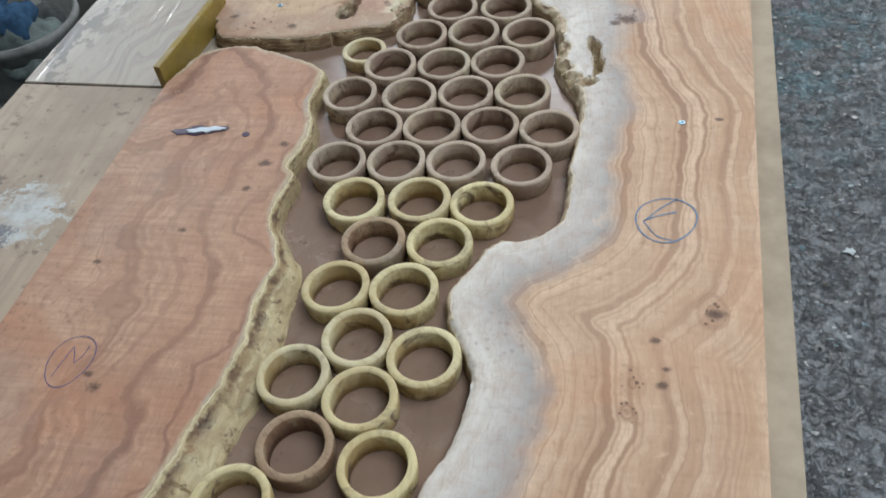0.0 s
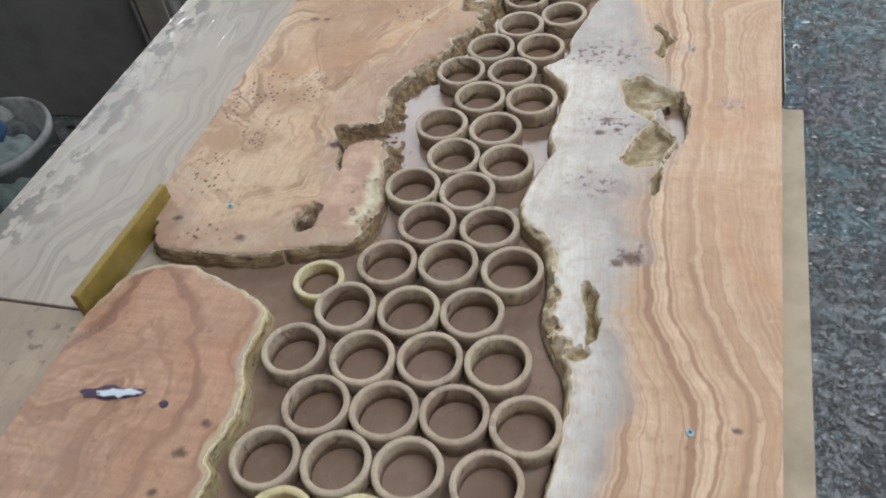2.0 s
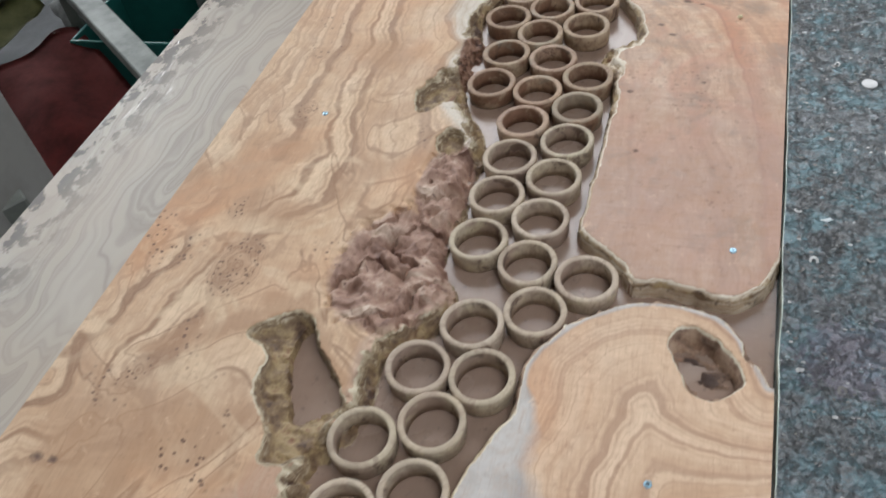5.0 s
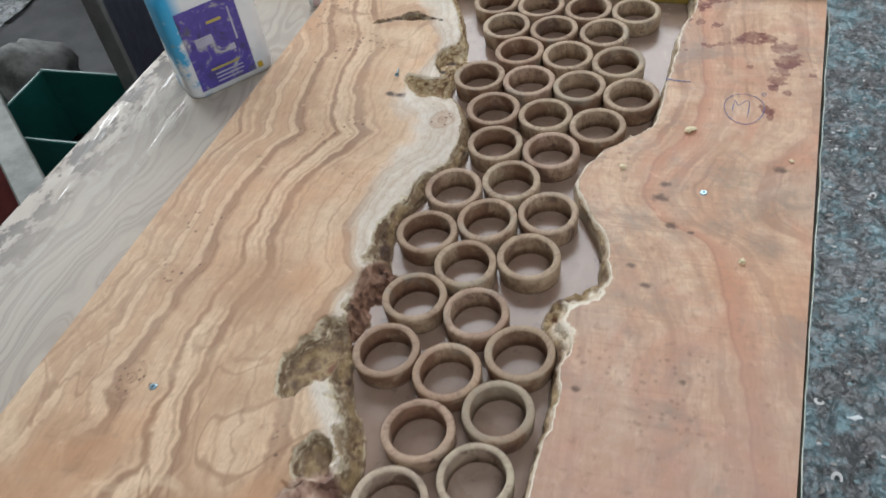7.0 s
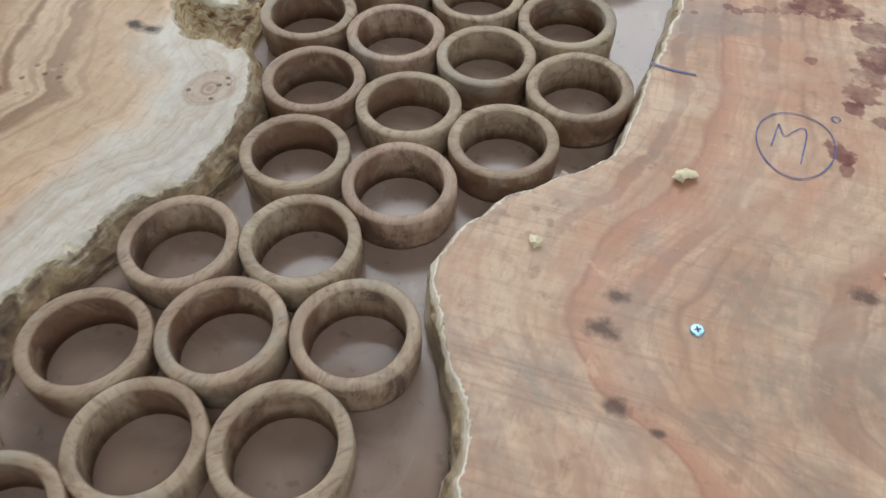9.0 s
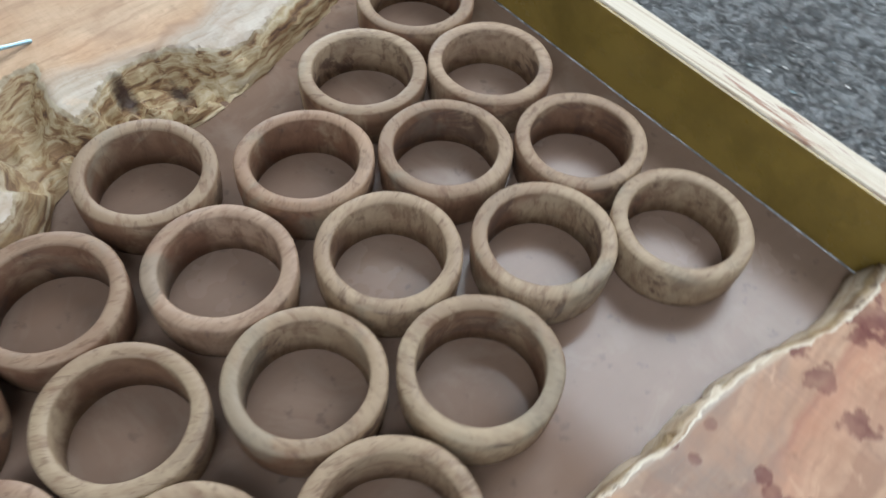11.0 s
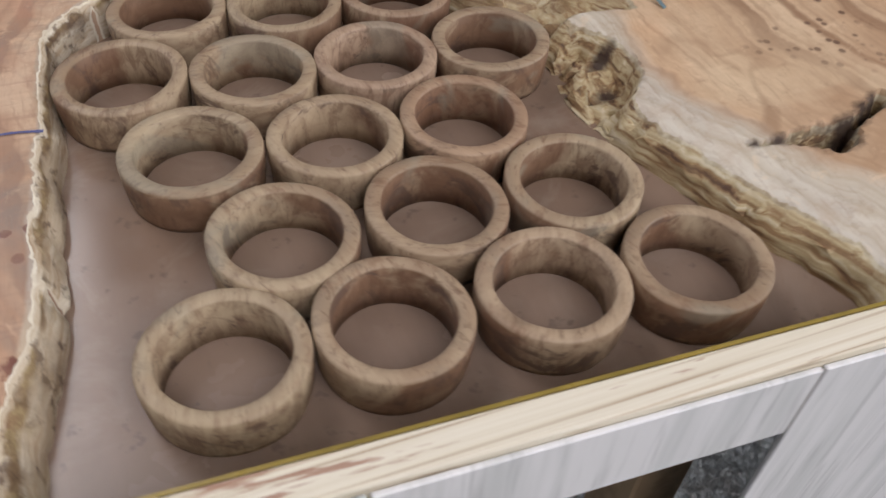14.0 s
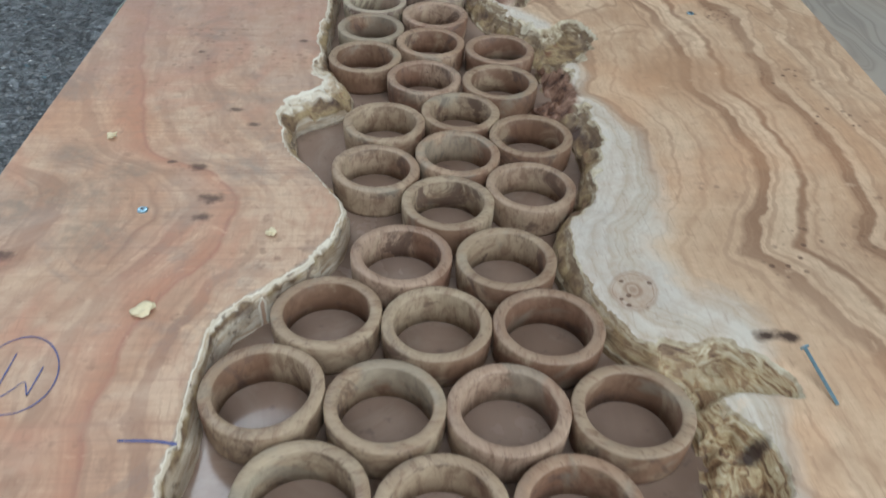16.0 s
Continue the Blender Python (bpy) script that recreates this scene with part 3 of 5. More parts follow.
WHITE = streaked("white_laminate", (0.78, 0.77, 0.77), (0.56, 0.57, 0.56))
GREYFACE = streaked("scuffed_grey_laminate", (0.56, 0.59, 0.58), (0.34, 0.37, 0.35))
POST = plain("brown_post_wood", (0.30, 0.20, 0.11), 0.7, 0.4, 30)
INK = plain("blue_ink", (0.075, 0.085, 0.24), 0.5, 0.3, 80)
ZINC = plain("bright_zinc", (0.36, 0.55, 0.66), 0.35, 0.2, 200, metal=0.8)
SLOT_SHADE = plain("slot_shade_black", (0.05, 0.05, 0.05), 0.6)
CHIP = plain("pale_wood_chip", (0.72, 0.62, 0.40), 0.7, 0.2, 90)
WALL = plain("added_wall_grey", (0.17, 0.165, 0.15), 0.85, 0.4, 2)
ROOF = plain("added_roof_grey", (0.30, 0.30, 0.30), 0.7, 0.3, 2)


# ---------------------------------------------------------------- mesh tools
def mesh_of(name, bm, material, smooth=False):
    me = bpy.data.meshes.new(name)
    bm.to_mesh(me)
    bm.free()
    for mat in material if isinstance(material, (list, tuple)) else [material]:
        me.materials.append(mat)
    if smooth:
        me.polygons.foreach_set("use_smooth", [True] * len(me.polygons))
    return me


def thing(name, bm, material, label, category, group="", kind="", smooth=False):
    return tagged(new(name, mesh_of(name, bm, material, smooth)), label, category, group, kind)


def holder(name, label, category, at=(0, 0, 0), group=""):
    ob = new(name)
    ob.location = at
    return tagged(ob, label, category, group)


def part(name, bm, material, parent, label="", smooth=False):
    ob = new(name, mesh_of(name, bm, material, smooth))
    ob.parent = parent
    if label:
        tagged(ob, label)
    return ob


def prism(bm, corners, z0, z1, bevel=0.0015, mat=0):
    """An upright board over a plan of corners, counter-clockwise."""
    low = [bm.verts.new((x, y, z0)) for x, y in corners]
    top = [bm.verts.new((x, y, z1)) for x, y in corners]
    n = len(corners)
    faces = [bm.faces.new(low[::-1]), bm.faces.new(top)]
    faces += [bm.faces.new((low[i], low[(i + 1) % n], top[(i + 1) % n], top[i])) for i in range(n)]
    for f in faces:
        f.material_index = mat
    if bevel:
        edges = {e for f in faces for e in f.edges}
        bmesh.ops.bevel(bm, geom=list(edges), offset=bevel, segments=1, affect="EDGES")
    return faces


def board(x0, x1, y0, y1, z0, z1, bevel=0.002):
    bm = bmesh.new()
    prism(bm, [(x0, y0), (x1, y0), (x1, y1), (x0, y1)], z0, z1, bevel)
    return bm


def lathe(bm, profile, seg=40, centre=(0, 0)):
    """Turns a closed or open profile of (radius, z) round the z axis."""
    rings = []
    for r, z in profile:
        if r < 1e-6:
            rings.append([bm.verts.new((centre[0], centre[1], z))])
        else:
            rings.append([bm.verts.new((centre[0] + r * math.cos(2 * math.pi * i / seg), centre[1] + r * math.sin(2 * math.pi * i / seg), z)) for i in range(seg)])
    for a, b in zip(rings, rings[1:]):
        for i in range(seg):
            j = (i + 1) % seg
            if len(a) == 1:
                bm.faces.new((a[0], b[i], b[j]))
            elif len(b) == 1:
                bm.faces.new((a[i], a[j], b[0]))
            else:
                bm.faces.new((a[i], a[j], b[j], b[i]))
    return bm


def tube(bm, points, r, seg=8):
    """A round bar along points."""
    pts = [Vector(p) for p in points]
    rows = []
    for i, p in enumerate(pts):
        d = (pts[min(i + 1, len(pts) - 1)] - pts[max(i - 1, 0)]).normalized()
        side = d.cross(Vector((0.31, 0.22, 0.93))).normalized()
        up = side.cross(d)
        rad = r[i] if isinstance(r, (list, tuple)) else r
        rows.append([bm.verts.new(p + rad * (math.cos(2 * math.pi * k / seg) * side + math.sin(2 * math.pi * k / seg) * up)) for k in range(seg)])
    for a, b in zip(rows, rows[1:]):
        for k in range(seg):
            bm.faces.new((a[k], a[(k + 1) % seg], b[(k + 1) % seg], b[k]))
    bm.faces.new(rows[0][::-1])
    bm.faces.new(rows[-1])
    return bm


def curve_through(points, step=0.006, closed=False):
    """A smooth line through control points, sampled evenly."""
    p = np.array(points, float)
    if closed:
        q = np.vstack([p[-1], p, p[0], p[1]])
    else:
        q = np.vstack([2 * p[0] - p[1], p, 2 * p[-1] - p[-2]])
    out = []
    for a, b, c, d in zip(q, q[1:], q[2:], q[3:]):
        n = max(2, int(np.linalg.norm(c - b) / step))
        for t in np.linspace(0, 1, n, endpoint=False):
            out.append(0.5 * (2 * b + (c - a) * t + (2 * a - 5 * b + 4 * c - d) * t * t + (3 * b - a - 3 * c + d) * t**3))
    if not closed:
        out.append(p[-1])
    return np.array(out)


def fuzz(x, y, scale, octaves=3):
    return noise.fractal((x * scale, y * scale, 3.7), 1.0, 2.0, octaves)


BED_Z, TOP_Z = 0.771, 0.800


def nearest(points, line):
    """The distance of many points from a polyline."""
    best = np.full(len(points), 9.0)
    for a, b in zip(line[:-1], line[1:]):
        d = b - a
        t = np.clip(((points - a) @ d) / max(d @ d, 1e-12), 0, 1)
        best = np.minimum(best, np.hypot(*(points - a - t[:, None] * d).T))
    return best


def closest(points, line):
    """For many points, which point of a line lies nearest."""
    best, which = np.full(len(points), 9.0), np.zeros(len(points), int)
    for i in range(0, len(line), 2):
        d = np.hypot(*(points - line[i]).T)
        which, best = np.where(d < best, i, which), np.minimum(d, best)
    return which


def inside_by(points, outline):
    """How far points lie within a smooth closed outline; negative outside."""
    o = curve_through(outline, 0.004, True)
    inside = np.zeros(len(points), bool)
    for (x0, y0), (x1, y1) in zip(o, np.roll(o, -1, 0)):
        if y1 != y0:
            inside ^= ((y0 > points[:, 1]) != (y1 > points[:, 1])) & (points[:, 0] < (x1 - x0) * (points[:, 1] - y0) / (y1 - y0) + x0)
    d = nearest(points, np.vstack([o, o[:1]]))
    return np.where(inside, d, -d)


def live_slab(name, label, live, corners, material, sap_width, slope, pits=(), burls=(), rough=0.0016, flare=None, dome=None, bowls=(), ear=()):
    """A slab with one live edge. live: the wavy edge; corners: the sawn rest of the outline. sap_width, slope and flare: rows of
    (y, value). pits: (x, y, rx, ry, turn, depth) hollows; burls: the same without depth. bowls: (outline, depth, wall width)
    hollows of uneven outline; ear: the outline of a smooth knob with a pale rim."""
    line = curve_through(live)
    ahead = np.gradient(line, axis=0)
    side = np.stack([ahead[:, 1], -ahead[:, 0]], 1) / np.linalg.norm(ahead, axis=1)[:, None]
    wig = np.array([rough * 1.6 * fuzz(x, y, 45) + rough * fuzz(x + 5, y, 140) for x, y in line])
    wig[[0, -1]] = 0
    line = line + side * wig[:, None]
    closing = np.vstack([line[-1], np.array(corners, float), line[0]])
    sawn = []
    for a, b in zip(closing[:-1], closing[1:]):
        n = max(1, int(np.linalg.norm(b - a) / 0.02))
        sawn += [a + (b - a) * t for t in np.linspace(0, 1, n, endpoint=False)][1 if len(sawn) == 0 else 0:]
    rim = np.vstack([line, np.array(sawn)])
    area = 0.5 * np.sum(rim[:, 0] * np.roll(rim[:, 1], -1) - rim[:, 1] * np.roll(rim[:, 0], -1))
    if area < 0:
        rim = rim[::-1]
    lo, hi = rim.min(0), rim.max(0)
    gx, gy = np.meshgrid(np.arange(lo[0], hi[0], 0.008), np.arange(lo[1], hi[1], 0.008))
    pts = np.stack([gx.ravel(), gy.ravel()], 1)
    fx, fy = np.meshgrid(np.arange(lo[0], hi[0], 0.0032), np.arange(lo[1], hi[1], 0.0032))
    fine = np.stack([fx.ravel(), fy.ravel()], 1)
    keep = nearest(fine, line[::3]) < 0.022
    for x, y, rx, ry, turn, *_ in (*pits, *burls):
        keep |= np.hypot(*(fine - (x, y)).T) < 1.25 * max(rx, ry)
    for outline in [b[0] for b in bowls] + ([ear] if ear else []):
        o = np.array(outline)
        keep |= np.all((fine > o.min(0) - 0.008) & (fine < o.max(0) + 0.008), 1)
    pts = np.vstack([pts, fine[keep]])
    # inside the outline, and not too near it
    inside = np.zeros(len(pts), bool)
    for (x0, y0), (x1, y1) in zip(rim, np.roll(rim, -1, 0)):
        cross = (y0 > pts[:, 1]) != (y1 > pts[:, 1])
        if y1 != y0:
            inside ^= cross & (pts[:, 0] < (x1 - x0) * (pts[:, 1] - y0) / (y1 - y0) + x0)
    pts = pts[inside & (nearest(pts, np.vstack([rim, rim[:1]])) > 0.002)]
    pts = pts + np.random.default_rng(5).uniform(-0.0007, 0.0007, pts.shape)
    n = len(rim)
    flat = [Vector(p) for p in np.vstack([rim, pts])]
    from_cdt = geometry.delaunay_2d_cdt(flat, [(i, (i + 1) % n) for i in range(n)], [], 1, 1e-6)
    xy, faces = np.array([tuple(v) for v in from_cdt[0]]), from_cdt[2]
    back = {i: k for k, src in enumerate(from_cdt[3]) for i in src if i < n}
    edge = nearest(xy, line[::2])
    z, pit, burl = np.zeros(len(xy)), np.zeros(len(xy)), np.zeros(len(xy))
    sy, sw, sd = np.array(slope).T
    width, drop = np.interp(xy[:, 1], sy, sw), np.interp(xy[:, 1], sy, sd)
    near = np.clip(1 - edge / np.maximum(width, 1e-4), 0, 1)
    lump = np.array([fuzz(x, y, 38, 4) for x, y in xy])
    near2 = np.clip(near + 0.55 * lump * (near > 0), 0, 1.2)
    z -= drop * near2 * near2 * (3 - 2 * np.minimum(near2, 1))
    pit = np.maximum(pit, np.clip(near2 * 1.4, 0, 1) * (drop > 0.003))
    if dome is not None:
        dy, dw, dd = np.array(dome).T
        swell = np.clip(1 - edge / np.interp(xy[:, 1], dy, dw), 0, 1)
        ripple = np.array([fuzz(x * 0.6, y, 9, 2) for x, y in xy])
        z -= np.interp(xy[:, 1], dy, dd) * np.clip(swell + 0.25 * ripple * swell, 0, 1) ** 1.5
    craggy = np.array([fuzz(x + 4, y, 95, 4) for x, y in xy])
    fibres = np.array([fuzz(x * 0.5 + 2, y * 1.6, 60, 3) for x, y in xy])
    for outline, depth, wall in bowls:
        d = inside_by(xy, outline) + 0.0035 * lump + 0.002 * craggy
        f = np.clip(d / wall, 0, 1)
        z = np.minimum(z, -depth * f * f * (3 - 2 * f) * (1 + 0.25 * fibres) + 0.0015 * craggy * (f > 0))
        pit = np.maximum(pit, np.clip(f * 1.6, 0, 1))
    knob_in = np.clip(inside_by(xy, ear) / 0.02, 0, 1) if ear else np.zeros(len(xy))
    pit = np.where(knob_in > 0.02, 0.0, pit)
    z += craggy * 0.55 * drop * np.clip(near * 2, 0, 1)
    z -= 0.0022 * np.exp(-edge / 0.002)
    for x, y, rx, ry, turn, depth in pits:
        c, s = math.cos(radians(turn)), math.sin(radians(turn))
        u = ((xy - (x, y)) @ np.array([[c, -s], [s, c]])).T
        d = np.hypot(u[0] / rx, u[1] / ry) + 0.35 * lump
        f = np.clip((1.05 - d) / 0.5, 0, 1)
        z = np.minimum(z, -depth * f * f * (3 - 2 * f) + 0.004 * lump * f)
        pit = np.maximum(pit, f)
    for x, y, rx, ry, turn in burls:
        c, s = math.cos(radians(turn)), math.sin(radians(turn))
        u = ((xy - (x, y)) @ np.array([[c, -s], [s, c]])).T
        d = np.hypot(u[0] / rx, u[1] / ry)
        f = np.clip((1.15 - d) / 0.4, 0, 1)
        knob = np.array([fuzz(a + 9, b, 42, 4) for a, b in xy])
        gnarl = np.array([fuzz(a + 2, b * 1.3, 13, 4) for a, b in xy])
        z += f * (0.010 * knob + 0.007 * lump - 0.005 - 0.022 * np.clip(0.10 - np.abs(gnarl), 0, 0.1) / 0.1)
        burl = np.maximum(burl, f)
    z = np.clip(TOP_Z + z, BED_Z - 0.002, TOP_Z + 0.006)
    wy, wv = np.array(sap_width).T
    sap = edge / np.maximum(np.interp(xy[:, 1], wy, wv), 1e-3)
    fl = np.array(flare if flare is not None else ((0, 0.003), (4, 0.003))).T
    # the side, from the rim down to the bed
    verts = [(*p, h) for p, h in zip(xy, z)]
    top = [back[i] for i in range(n)]
    onlive = nearest(rim, line[::2]) < 0.002
    tang = np.roll(rim, -1, 0) - np.roll(rim, 1, 0)
    out = np.stack([tang[:, 1], -tang[:, 0]], 1) / np.maximum(np.linalg.norm(tang, axis=1), 1e-9)[:, None]
    levels, rows = 5, [top]
    extra = []
    for k in range(1, levels + 1):
        t = k / levels
        row = []
        for i in range(n):
            h0 = verts[top[i]][2]
            grow = np.interp(rim[i, 1], *fl) * math.sin(t * math.pi / 2) if onlive[i] else 0
            wob = 0.0022 * fuzz(rim[i, 0] + k, rim[i, 1], 70) * (onlive[i] and k < levels)
            p = rim[i] + out[i] * (grow + wob)
            row.append(len(verts) + len(extra))
            extra.append((p[0], p[1], h0 + (BED_Z - h0) * t))
        rows.append(row)
    verts += extra
    quads = []
    for a, b in zip(rows, rows[1:]):
        for i in range(n):
            j = (i + 1) % n
            quads.append((a[j], a[i], b[i], b[j]))
    floor_z = BED_Z + 0.0015
    tris = [f for f in faces if max(z[i] for i in f) > floor_z]
    me = bpy.data.meshes.new(name)
    me.from_pydata(verts, [], [tuple(f) for f in tris] + quads)
    me.materials.append(material)
    live_flag = np.tile(onlive.astype(float), levels)
    run = np.array([(line[i, 1] + 0.5 * line[i, 0]) for i in closest(xy, line)])
    side_run = np.tile(rim[:, 1] + 0.5 * rim[:, 0], levels)
    for key, top_values, side_values in (("run", run, side_run), ("ear", knob_in, np.zeros(len(extra))), ("edge", edge, np.zeros(len(extra))), ("sap", sap, np.where(live_flag > 0, 0, 3.0)),
                                         ("pit", pit, live_flag * 0.75), ("burl", burl, np.zeros(len(extra)))):
        layer = me.attributes.new(key, "FLOAT", "POINT")
        layer.data.foreach_set("value", np.concatenate([top_values, side_values]).astype(np.float32))
    me.polygons.foreach_set("use_smooth", [True] * (len(tris) + len(quads)))
    me.update()
    me.set_sharp_from_angle(angle=0.75)
    return tagged(new(name, me), label, "wood slab", "slabs in the mould")


# ---------------------------------------------------------------- floor, with an added shed round it
def right_edge(y):
    return 0.2345 + 0.0512 * y


def left_edge(y):
    return -0.915 + 0.058 * y


def shed():
    xs = np.concatenate([np.linspace(-30, -2.6, 12), np.arange(-2.5, 0.2, 0.07), np.arange(0.22, 1.75, 0.009), np.linspace(1.8, 30, 16)])
    ys = np.concatenate([np.linspace(-30, 0.1, 14), np.arange(0.15, 4.5, 0.009), np.linspace(4.6, 30, 14)])
    verts, nx = [], len(xs)
    for y in ys:
        for x in xs:
            h = 0.0
            if 0.21 < x < 1.76 and 0.14 < y < 4.51:
                a = noise.noise((x * 26, y * 60, 0.3)) + 0.6 * noise.noise((x * 60, y * 120, 2.3))
                h = 0.008 * abs(a) + 0.009 * noise.noise((x * 9, y * 14, 7.1)) + 0.007 * max(0.0, noise.noise((x * 34, y * 48, 4.1)) - 0.32)
            verts.append((x, y, h - 0.003))
    quads = [(j * nx + i, j * nx + i + 1, (j + 1) * nx + i + 1, (j + 1) * nx + i) for j in range(len(ys) - 1) for i in range(nx - 1)]
    me = bpy.data.meshes.new("ground")
    me.from_pydata(verts, [], quads)
    me.polygons.foreach_set("use_smooth", [True] * len(quads))
    me.materials.append(FLOOR)
    tagged(new("ground", me), "dirty grey concrete workshop floor strewn with shavings", "floor", kind="structure")
    # unseen walls and roof, added to enclose the place and hold back light
    wall_h = 4.2
    for nm, c in (("wall_west", [(-4.7, -5), (-4.5, -5), (-4.5, 3.6), (-4.7, 3.6)]), ("wall_west_far", [(-4.7, 6.4), (-4.5, 6.4), (-4.5, 9), (-4.7, 9)]),
                  ("wall_north", [(-4.7, 9), (6.2, 9), (6.2, 9.2), (-4.7, 9.2)]), ("wall_south", [(-4.7, -5.2), (6.2, -5.2), (6.2, -5), (-4.7, -5)]),
                  ("wall_east_near", [(6, -5), (6.2, -5), (6.2, -2), (6, -2)]), ("wall_east_far", [(6, 4), (6.2, 4), (6.2, 9), (6, 9)])):
        bm = bmesh.new()
        prism(bm, c, 0, wall_h, 0.01)
        thing(nm, bm, WALL, "unseen grey wall added round the workshop", "wall", kind="structure")
    for nm, z0, z1 in (("wall_under_window", 0, 1.5), ("wall_over_window", 3.1, wall_h)):
        thing(nm, board(-4.7, -4.5, 3.6, 6.4, z0, z1), WALL, "unseen grey wall added round the workshop", "wall", kind="structure")
    # the added roof leaves two holes above the overhead lamps
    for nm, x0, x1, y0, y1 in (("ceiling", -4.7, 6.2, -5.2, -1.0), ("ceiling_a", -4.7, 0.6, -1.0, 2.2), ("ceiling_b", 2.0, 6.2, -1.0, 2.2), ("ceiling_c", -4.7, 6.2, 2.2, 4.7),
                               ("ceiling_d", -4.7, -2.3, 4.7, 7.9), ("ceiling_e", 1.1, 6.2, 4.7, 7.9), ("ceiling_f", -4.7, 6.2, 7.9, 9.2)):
        thing(nm, board(x0, x1, y0, y1, wall_h + 0.002, wall_h + 0.06), ROOF, "unseen grey roof added over the workshop", "ceiling", kind="structure")


shed()


# ---------------------------------------------------------------- mould and its table
def mould():
    root = holder("casting_mould", "long plywood casting mould with glossy brown bed on a trestle", "mould")

    def add(nm, bm, mat, label=""):
        return part(nm, bm, mat, root, label)

    y0, ym, y1 = 0.12, 1.493, 3.257
    inner = lambda y: left_edge(y) + 0.33
    far = lambda x: (x, 3.2575 - 0.040 * x)
    bm = bmesh.new()
    prism(bm, [(inner(y0), y0), (right_edge(y0) + 0.036, y0), (right_edge(ym) + 0.034, ym), (inner(ym), ym)], BED_Z - 0.018, BED_Z, 0.0002)
    add("bed_board", bm, BED, "glossy brown laminate bed")
    bm = bmesh.new()
    prism(bm, [(right_edge(y0) + 0.004, y0), (right_edge(y0) + 0.037, y0), (right_edge(ym) + 0.035, ym), (right_edge(ym) + 0.003, ym)], BED_Z + 0.0002, BED_Z + 0.003, 0.0008)
    add("edge_strip", bm, STRIP, "bare beige plywood edge")
    bm = bmesh.new()
    prism(bm, [(inner(ym), ym + 0.0003), (right_edge(ym) + 0.002, ym + 0.0003), far(right_edge(y1) + 0.002), far(inner(y1))], BED_Z - 0.018, BED_Z, 0.0002)
    add("bed_board", bm, BED, "glossy brown laminate bed")
    bm = bmesh.new()
    prism(bm, [(left_edge(y0), y0), (inner(y0) - 0.002, y0), (inner(0.988) - 0.002, 0.985), (left_edge(0.99), 0.993)], BED_Z - 0.018, BED_Z)
    add("side_board", bm, GRUBBY, "stained plywood board with white paint splashes")
    bm = bmesh.new()
    prism(bm, [(left_edge(0.995), 0.996), (inner(0.99) - 0.002, 0.988), far(inner(y1) - 0.002), far(left_edge(y1))], BED_Z - 0.018, BED_Z + 0.001)
    add("side_board", bm, PLANK, "grey wood-grained board under clear film")
    # end board: plywood on edge, taped within, white laminate outside
    xl, xr = left_edge(3.25), 0.40
    slope_y = lambda x: 3.261 - 0.040 * x
    bm = bmesh.new()
    prism(bm, [(xl, slope_y(xl)), (xr, slope_y(xr)), (xr, slope_y(xr) + 0.018), (xl, slope_y(xl) + 0.018)], 0.768, 0.825, 0.001)
    add("end_board", bm, PLY_EDGE, "raw plywood edge with red-brown stains")
    bm = bmesh.new()
    prism(bm, [(xl, slope_y(xl) - 0.0025), (xr, slope_y(xr) - 0.0025), (xr, slope_y(xr) - 0.0005), (xl, slope_y(xl) - 0.0005)], BED_Z + 0.0005, 0.824, 0)
    add("tape_lining", bm, TAPE, "yellow-brown packing tape lining")
    for a, b, mat, lo in ((-0.138, 0.064, WHITE, 0.770), (0.066, 0.40, GREYFACE, 0.770), (xl, -0.140, WHITE, 0.46)):
        bm = bmesh.new()
        prism(bm, [(a, slope_y(a) + 0.0185), (b, slope_y(b) + 0.0185), (b, slope_y(b) + 0.0215), (a, slope_y(a) + 0.0215)], lo, 0.821, 0.0006)
        add("facing", bm, mat)
    # trestle
    for x, y in ((-0.16, 3.20), (-0.62, 3.1), (0.20, 3.0), (-0.75, 0.4), (0.15, 0.4), (-0.7, 1.7), (0.18, 1.7)):
        add("leg", board(x - 0.022, x + 0.022, y - 0.022, y + 0.022, 0, 0.70), POST)
    for x in (-0.60, 0.12):
        add("beam", board(x - 0.025, x + 0.025, 0.3, 3.22, 0.702, 0.752), POST)
    return root


mould()


# ---------------------------------------------------------------- slabs
LIVE_A = [(-0.10, 0.20), (-0.066, 0.340), (-0.041, 0.402), (-0.031, 0.461), (-0.038, 0.496), (-0.068, 0.553), (-0.074, 0.589), (-0.056, 0.624), (-0.036, 0.668), (0.004, 0.677),
          (0.038, 0.703), (0.048, 0.747), (0.050, 0.842), (0.056, 0.911), (0.050, 0.955), (0.028, 1.000), (0.014, 1.035), (0.012, 1.095), (-0.003, 1.158), (-0.033, 1.189),
          (-0.041, 1.234), (-0.032, 1.284), (-0.013, 1.335), (-0.020, 1.370), (-0.013, 1.452), (-0.012, 1.497), (-0.052, 1.548), (-0.020, 1.582), (-0.012, 1.645), (0.018, 1.758),
          (0.049, 1.823), (0.054, 1.895), (0.092, 1.952), (0.141, 1.987), (0.199, 2.006), (0.250, 1.997), (0.288, 1.975), (0.331, 1.895)]
